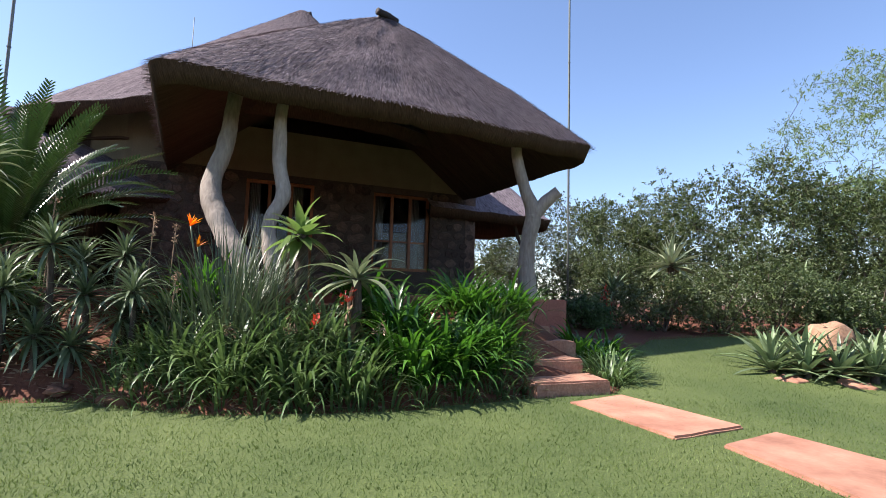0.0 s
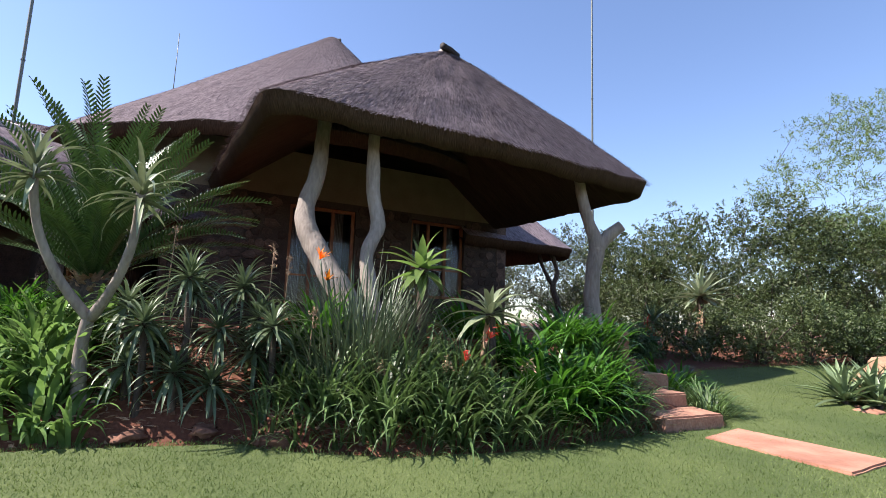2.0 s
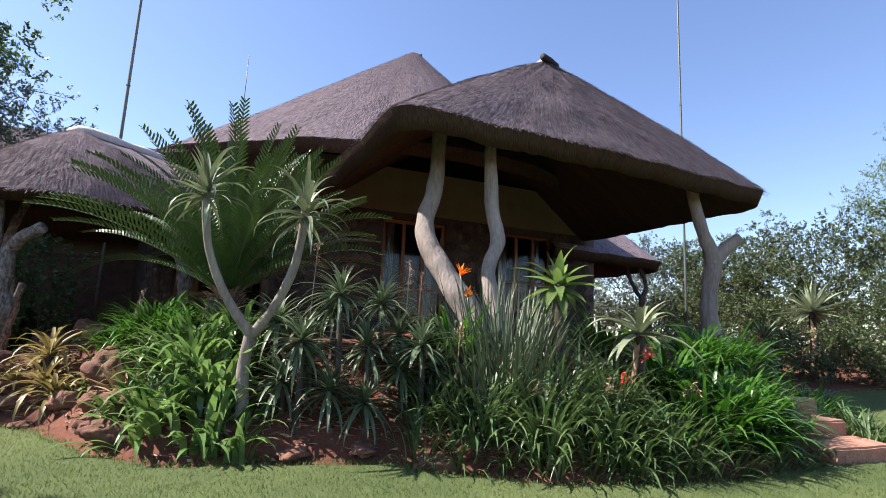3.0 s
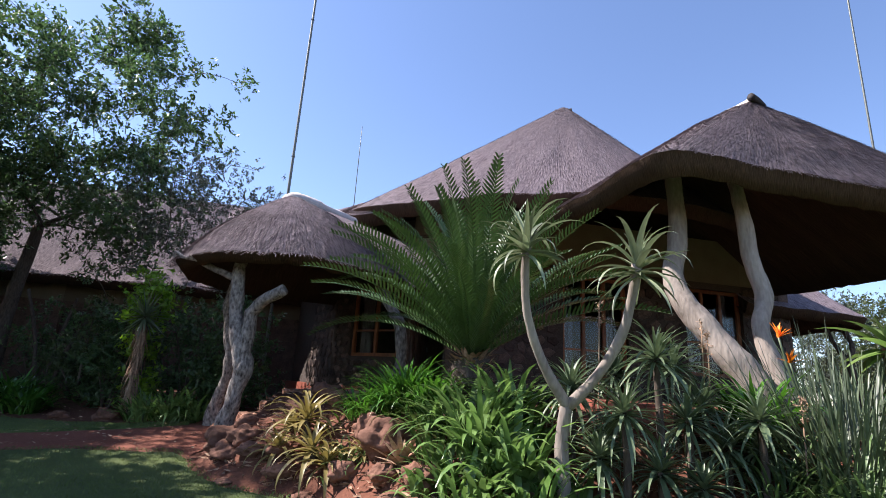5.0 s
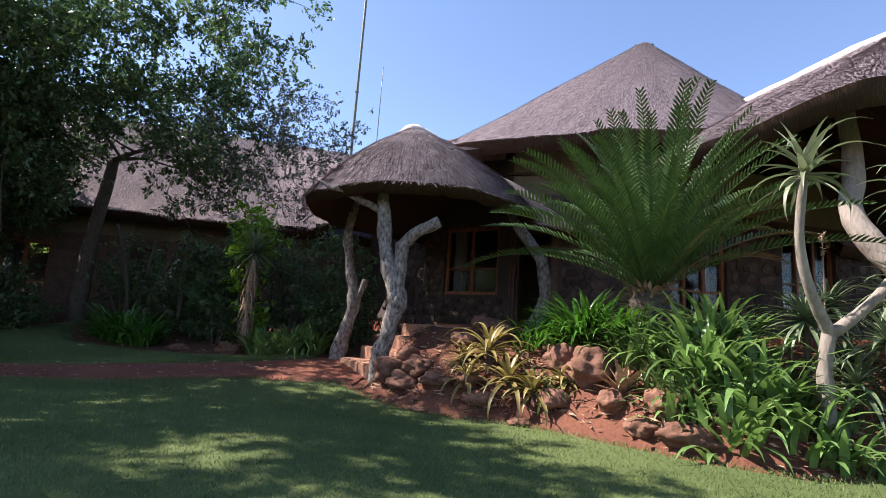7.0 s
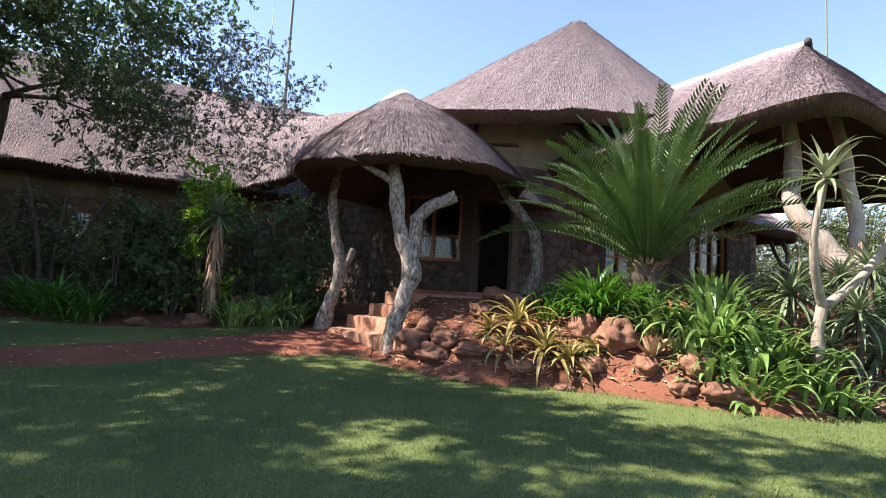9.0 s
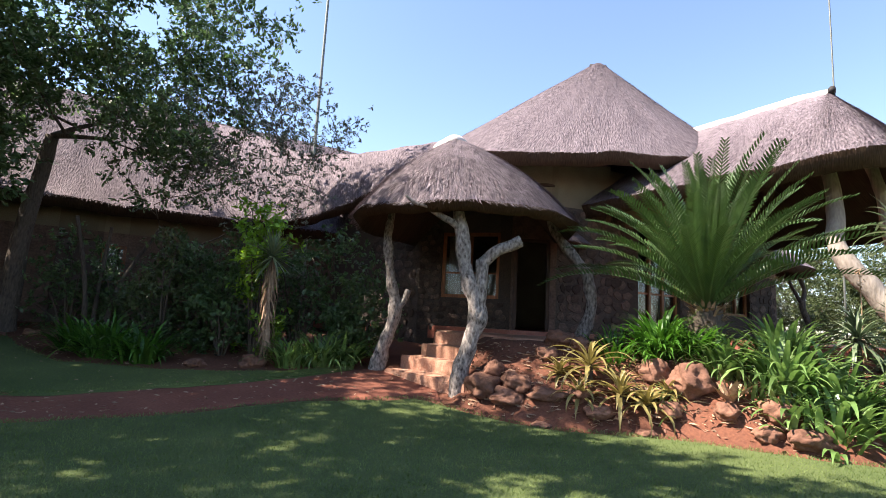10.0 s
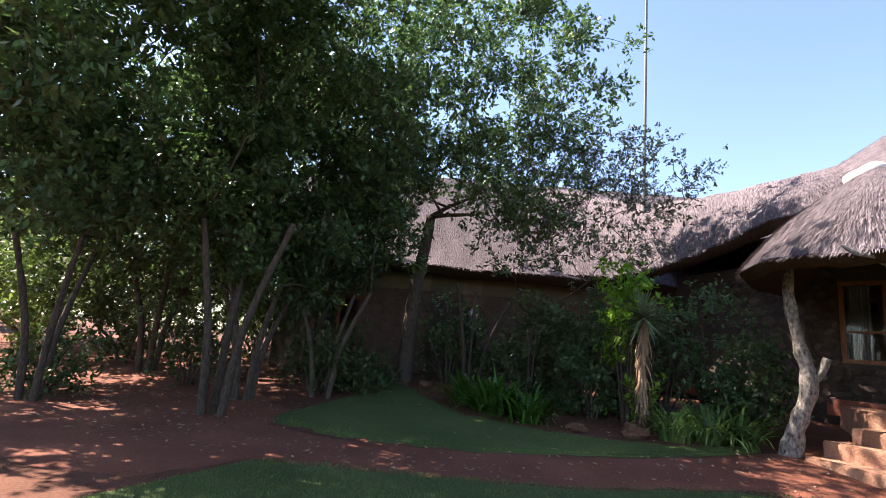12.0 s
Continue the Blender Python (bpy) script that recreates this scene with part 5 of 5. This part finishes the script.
crown_tree((-22.3, 8.4), 4, 2.4, 0.085, (0.3, 0.4, 5.4), (3.0, 2.9, 3.6), 165, 250, 0.16, 0.63, TREELEAF, DARKBARK, "dense multi-stemmed dark tree beside the drive", 304)
crown_tree((-24.6, 5.6), 3, 3.0, 0.075, (0.8, 0.2, 6.4), (3.4, 3.2, 3.6), 180, 260, 0.17, 0.67, TREELEAF, DARKBARK, "thin-stemmed tree arching over the drive", 305)
crown_tree((-23.4, 11.4), 4, 2.2, 0.07, (0.2, -0.4, 5.6), (3.0, 2.6, 3.8), 160, 250, 0.145, 0.63, TREELEAF, DARKBARK, "multi-stemmed leafy tree in the grove", 306)
# next two: added trees out of view, placed only to shade the lawn
crown_tree((-20.4, -1.4), 2, 4.4, 0.17, (2.2, 3.9, 9.0), (4.0, 2.9, 2.2), 90, 150, 0.2, 0.62, TREELEAF, DARKBARK, "unseen tree added to cast shade on the lawn", 307)
crown_tree((-22.5, -4.5), 2, 4.2, 0.17, (3.6, 3.0, 8.8), (4.8, 3.6, 2.4), 110, 160, 0.2, 0.65, TREELEAF, DARKBARK, "unseen tree added beside the lawn for its shade", 308)
crown_tree((-27.0, 9.5), 3, 3.0, 0.1, (0, 0, 6.0), (3.4, 3.2, 3.8), 110, 200, 0.2, 0.85, TREELEAF, DARKBARK, "dense dark tree deeper in the grove", 309)
crown_tree((-21.2, 9.6), 3, 2.4, 0.07, (0.4, 0.2, 7.6), (2.8, 2.6, 3.0), 85, 190, 0.135, 0.6, TREELEAF, DARKBARK, "slim leafy tree at the lawn's end", 310)
crown_tree((-21.6, 7.0), 3, 3.6, 0.09, (2.0, -0.6, 8.8), (3.2, 2.2, 1.9), 70, 190, 0.14, 0.62, TREELEAF, DARKBARK, "tall slim tree leaning over the path", 312)
# another added tree out of view, there for its shadow on the lawn
crown_tree((-24.0, 1.2), 2, 4.2, 0.14, (2.4, 2.9, 9.4), (3.6, 2.8, 2.2), 90, 150, 0.19, 0.6, TREELEAF, DARKBARK, "unseen tree added to shade the lawn's far end", 313)
for i, (x, y) in enumerate([(-29.5, 10.5), (-32.5, 9.5), (-33.5, 14.0), (-36.0, 11.0), (-30.0, 14.5), (-37.0, 6.5), (-34.0, 5.0), (-27.0, 13.5)]):
    crown_tree((x, y), 3, 0.9, 0.06, (0, 0, 2.6), (2.4, 2.2, 2.5), 60, 110, 0.2, 0.75, ACACIA if i % 2 else BUSHLEAF, DARKBARK, "sunlit leafy bush beyond the drive", 330 + i, name="bush_tree")
crown_tree((-29.0, 5.0), 3, 3.0, 0.1, (0, 0, 6.5), (4.0, 3.6, 3.6), 120, 210, 0.21, 0.9, TREELEAF, DARKBARK, "dense dark tree deeper in the grove", 311)
for i, (x, y, h_) in enumerate([(-21.6, 9.8, 1.6), (-22.4, 12.0, 1.8), (-24.5, 8.8, 2.0), (-21.0, 10.6, 1.0), (-26.0, 12.5, 2.6), (-25.5, 6.2, 1.5)]):
    shrub((x, y), (0.9, 0.8), h_, 2200, 0.11, TREELEAF if i % 2 else BUSHLEAF, "dark undergrowth shrub beneath the trees", 320 + i)
for i, (x, y) in enumerate([(-34, 17), (-38, 12), (-42, 22), (-46, 14), (-36, 26), (-30, 24), (-44, 6), (-33, 32), (-52, 20), (-40, 0), (-34, -6), (-48, -6)]):
    tree((x, y), 2, 2.2, 0.12, 3, 3600, 0.32, 1.6, BUSHLEAF if i % 2 else ACACIA, DARKBARK, "sunlit bushveld tree beyond the drive", 340 + i, fan=0.5, open_=0.9, upward=0.2)

# hedge, bushes and trees beyond the veranda
for i, (x, y, rx, ry, h_, m_) in enumerate([(5.3, 12.4, 1.0, 0.8, 1.3, OLIVE), (6.7, 12.4, 1.1, 0.9, 1.5, OLIVE), (8.2, 12.6, 1.1, 0.9, 1.5, OLIVE), (9.7, 12.8, 1.1, 0.9, 1.4, BUSHLEAF), (11.2, 13.2, 1.2, 1.0, 1.5, BUSHLEAF), (13.0, 13.8, 1.3, 1.0, 1.6, BUSHLEAF), (3.5, 12.6, 0.6, 0.6, 0.6, TREELEAF), (5.2, 15.5, 0.9, 0.9, 2.0, OLIVE), (15, 14.5, 1.6, 1.1, 1.7, BUSHLEAF), (7.2, 16.0, 1.4, 1.0, 2.0, OLIVE), (9.6, 15.8, 1.4, 1.0, 2.1, BUSHLEAF), (12.0, 16.2, 1.5, 1.0, 2.1, OLIVE), (4.6, 18.5, 1.3, 1.0, 2.0, BUSHLEAF), (6.5, 18.2, 1.3, 1.0, 2.2, OLIVE), (14.5, 16.8, 1.5, 1.0, 2.2, OLIVE)]):
    shrub((x, y), (rx * 1.1, ry), h_ * 1.05, 7500, 0.075, m_, "loose small-leaved hedge bush at the lawn's edge", 360 + i, name="hedge_bush", category="bush")
for i, (x, y, l_, m_) in enumerate([(9.5, 18.5, 1.75, OLIVE), (12.5, 18.0, 1.8, OLIVE), (7.0, 20.5, 1.5, OLIVE), (15.5, 19.5, 1.8, BUSHLEAF), (5.2, 24, 1.7, GREYLEAF), (8.0, 26, 1.7, OLIVE), (18.5, 22, 1.9, BUSHLEAF), (12, 25, 2.0, OLIVE), (22, 17, 1.8, BUSHLEAF), (2.0, 28, 1.7, OLIVE), (26, 22, 2.0, OLIVE), (20, 30, 2.2, BUSHLEAF)]):
    crown_tree((x, y), 3, 1.0, 0.08, (0, 0, l_ * 1.75), (l_ * 1.45, l_ * 1.3, l_ * 1.45), 85, 220, 0.115, 0.6, m_, DARKBARK, "dense round-headed bushveld tree", 380 + i, flat=0.9)
crown_tree((18.0, 20.0), 2, 2.5, 0.16, (0.3, 0, 6.6), (5.2, 4.5, 4.6), 200, 250, 0.16, 0.72, ACACIA, DARKBARK, "tall feathery light-green thorn tree", 401, ratio=0.2, flat=0.6)
crown_tree((22.0, 15.5), 2, 2.5, 0.16, (0, 0, 6.0), (4.8, 4.4, 4.4), 150, 220, 0.17, 0.72, ACACIA, DARKBARK, "tall feathery light-green thorn tree", 402, ratio=0.2, flat=0.6)
for i in range(26):
    a = radians(-10 + i * 8.5)
    d = 62 + 9 * math.sin(i * 2.7)
    tree((d * math.cos(a), d * math.sin(a)), 2, 2.3, 0.14, 2, 2600, 0.5, 2.0, OLIVE if i % 3 else BUSHLEAF, DARKBARK, "distant bushveld tree on the horizon", 420 + i, fan=0.6, open_=1.0, upward=0.12)

# ---- stones of the porch walls and deck ----
STONES = []
for k in range(8):
    bm = bmesh.new()
    rr = random.Random(k)
    m_ = rr.choice((5, 6, 6, 7))
    ring = [(math.cos(6.283 * i / m_) * rr.uniform(0.8, 1.05), math.sin(6.283 * i / m_) * rr.uniform(0.8, 1.05)) for i in range(m_)]
    lo = [bm.verts.new((x, 0.4, z)) for x, z in ring]
    hi = [bm.verts.new((x * 0.86, -rr.uniform(0.5, 0.9), z * 0.86)) for x, z in ring]
    for i in range(m_):
        bm.faces.new((lo[i], lo[(i + 1) % m_], hi[(i + 1) % m_], hi[i]))
    bm.faces.new(hi)
    bmesh.ops.recalc_face_normals(bm, faces=bm.faces)
    me = bpy.data.meshes.new("stone")
    bm.to_mesh(me)
    bm.free()
    me.materials.append(FACESTONE)
    STONES.append(me)


def stone_face(parent, s0, s1, z0, z1, size, seed):
    """Rubble stones in rough courses, proud of the mortar on a wall's front."""
    rng = random.Random(seed)
    z = z0 + size * 0.5
    row = 0
    while z < z1 - size * 0.3:
        s = s0 + size * (0.5 if row % 2 else 0.25)
        while s < s1 - size * 0.3:
            w = size * rng.uniform(0.6, 1.7)
            ob = child("stone", STONES[rng.randrange(8)], parent)
            ob.matrix_basis = Matrix.Translation((s + w * 0.1, -0.004, z + rng.uniform(-0.02, 0.02))) @ Matrix.Rotation(rng.uniform(-0.4, 0.4), 4, "Y") @ Matrix.Diagonal((w * 0.54, 0.03, size * rng.uniform(0.4, 0.62), 1))
            s += w * 1.02
        z += size * 0.95
        row += 1


stone_face(WALLS["wall_porch"], 0.02, 0.6, 1.1, 4.4, 0.17, 1)
stone_face(WALLS["wall_porch"], 0.6, 2.45, 1.1, 1.98, 0.17, 2)
stone_face(WALLS["wall_cycad"], 0.05, 1.9, 1.0, 4.5, 0.26, 3)
stone_face(WALLS["wall_link"], 2.0, 4.1, 0.6, 4.2, 0.28, 4)
stone_face(WALLS["wall_veranda"], 0.1, 1.05, 1.3, 4.4, 0.3, 5)
stone_face(WALLS["wall_veranda"], 2.95, 4.55, 1.3, 4.4, 0.3, 6)
stone_face(WALLS["wall_veranda"], 6.45, 7.9, 1.3, 4.4, 0.3, 7)

# low tufts along the front of the bed
for i in range(11):
    x = -3.7 + 0.44 * i
    clump("grass_clump", (x, float(np.interp(x, EX, EY)) + 0.14), 60, 0.62, 0.013, LIRIOPE, "low grassy tuft hanging over the lawn edge", "plant", spread=0.2, seed=500 + i, group="edging tufts", el=(30, 85), curl=(1.2, 2.6), segs=5)
# fallen leaves on the dirt
rngn = np.random.default_rng(77)
LV, LF = [], []
while len(LF) < 3200:
    x, y = rngn.uniform(-32, -11.3), rngn.uniform(4.5, 14)
    if y < lawn_edge(x) or (path_north(x) < y < upper_edge(x) and -20.6 < x < -12.7 and rngn.random() < 0.85):
        continue
    if x > -13 and y > 10:
        continue
    z = height(x, y) + 0.055
    a, l_ = rngn.uniform(0, 6.28), rngn.uniform(0.02, 0.055)
    c, s_ = math.cos(a) * l_, math.sin(a) * l_
    k = len(LV)
    LV += [(x - c, y - s_, z), (x + s_ * 0.4, y - c * 0.4, z + rngn.uniform(0, 0.02)), (x + c, y + s_, z + rngn.uniform(0, 0.02)), (x - s_ * 0.4, y + c * 0.4, z)]
    LF.append((k, k + 1, k + 2, k + 3))
tagged(new("leaf_litter", mesh_of("leaf_litter", LV, LF, DEADLEAF)), "dry fallen leaves scattered on red dirt", "leaves", kind="stuff")

# stones, dry leaves and twigs on the bed
SV, SF = [], []
while len(SF) < 3600:
    x = rngn.uniform(-11, 1.2)
    y = float(np.interp(x, EX, EY)) + rngn.uniform(0.03, 1.5)
    z = height(x, y)
    a, l_ = rngn.uniform(0, 6.28), rngn.uniform(0.012, 0.045)
    c, s_ = math.cos(a) * l_, math.sin(a) * l_
    k = len(SV)
    SV += [(x - c, y - s_, z - 0.01), (x + s_ * 0.7, y - c * 0.7, z - 0.01), (x + c, y + s_, z - 0.01), (x - s_ * 0.7, y + c * 0.7, z - 0.01), (x, y, z + l_ * rngn.uniform(0.5, 1.1))]
    SF += [(k, k + 1, k + 4), (k + 1, k + 2, k + 4), (k + 2, k + 3, k + 4), (k + 3, k, k + 4)]
tagged(new("bed_pebbles", mesh_of("bed_pebbles", SV, SF, ROCK)), "small reddish stones and clods on the bed", "pebbles", kind="stuff")
LV, LF = [], []
while len(LF) < 2600:
    x = rngn.uniform(-11, 1.2)
    y = float(np.interp(x, EX, EY)) + rngn.uniform(0.0, 1.6)
    z = height(x, y) + 0.02
    a, l_ = rngn.uniform(0, 6.28), rngn.uniform(0.03, 0.1)
    c, s_ = math.cos(a) * l_, math.sin(a) * l_
    k = len(LV)
    LV += [(x - c, y - s_, z), (x + s_ * 0.15, y - c * 0.15, z + rngn.uniform(0, 0.03)), (x + c, y + s_, z + rngn.uniform(0, 0.03)), (x - s_ * 0.15, y + c * 0.15, z)]
    LF.append((k, k + 1, k + 2, k + 3))
tagged(new("bed_litter", mesh_of("bed_litter", LV, LF, DEADLEAF)), "dry leaves and stalks lying on the bed", "leaves", kind="stuff")
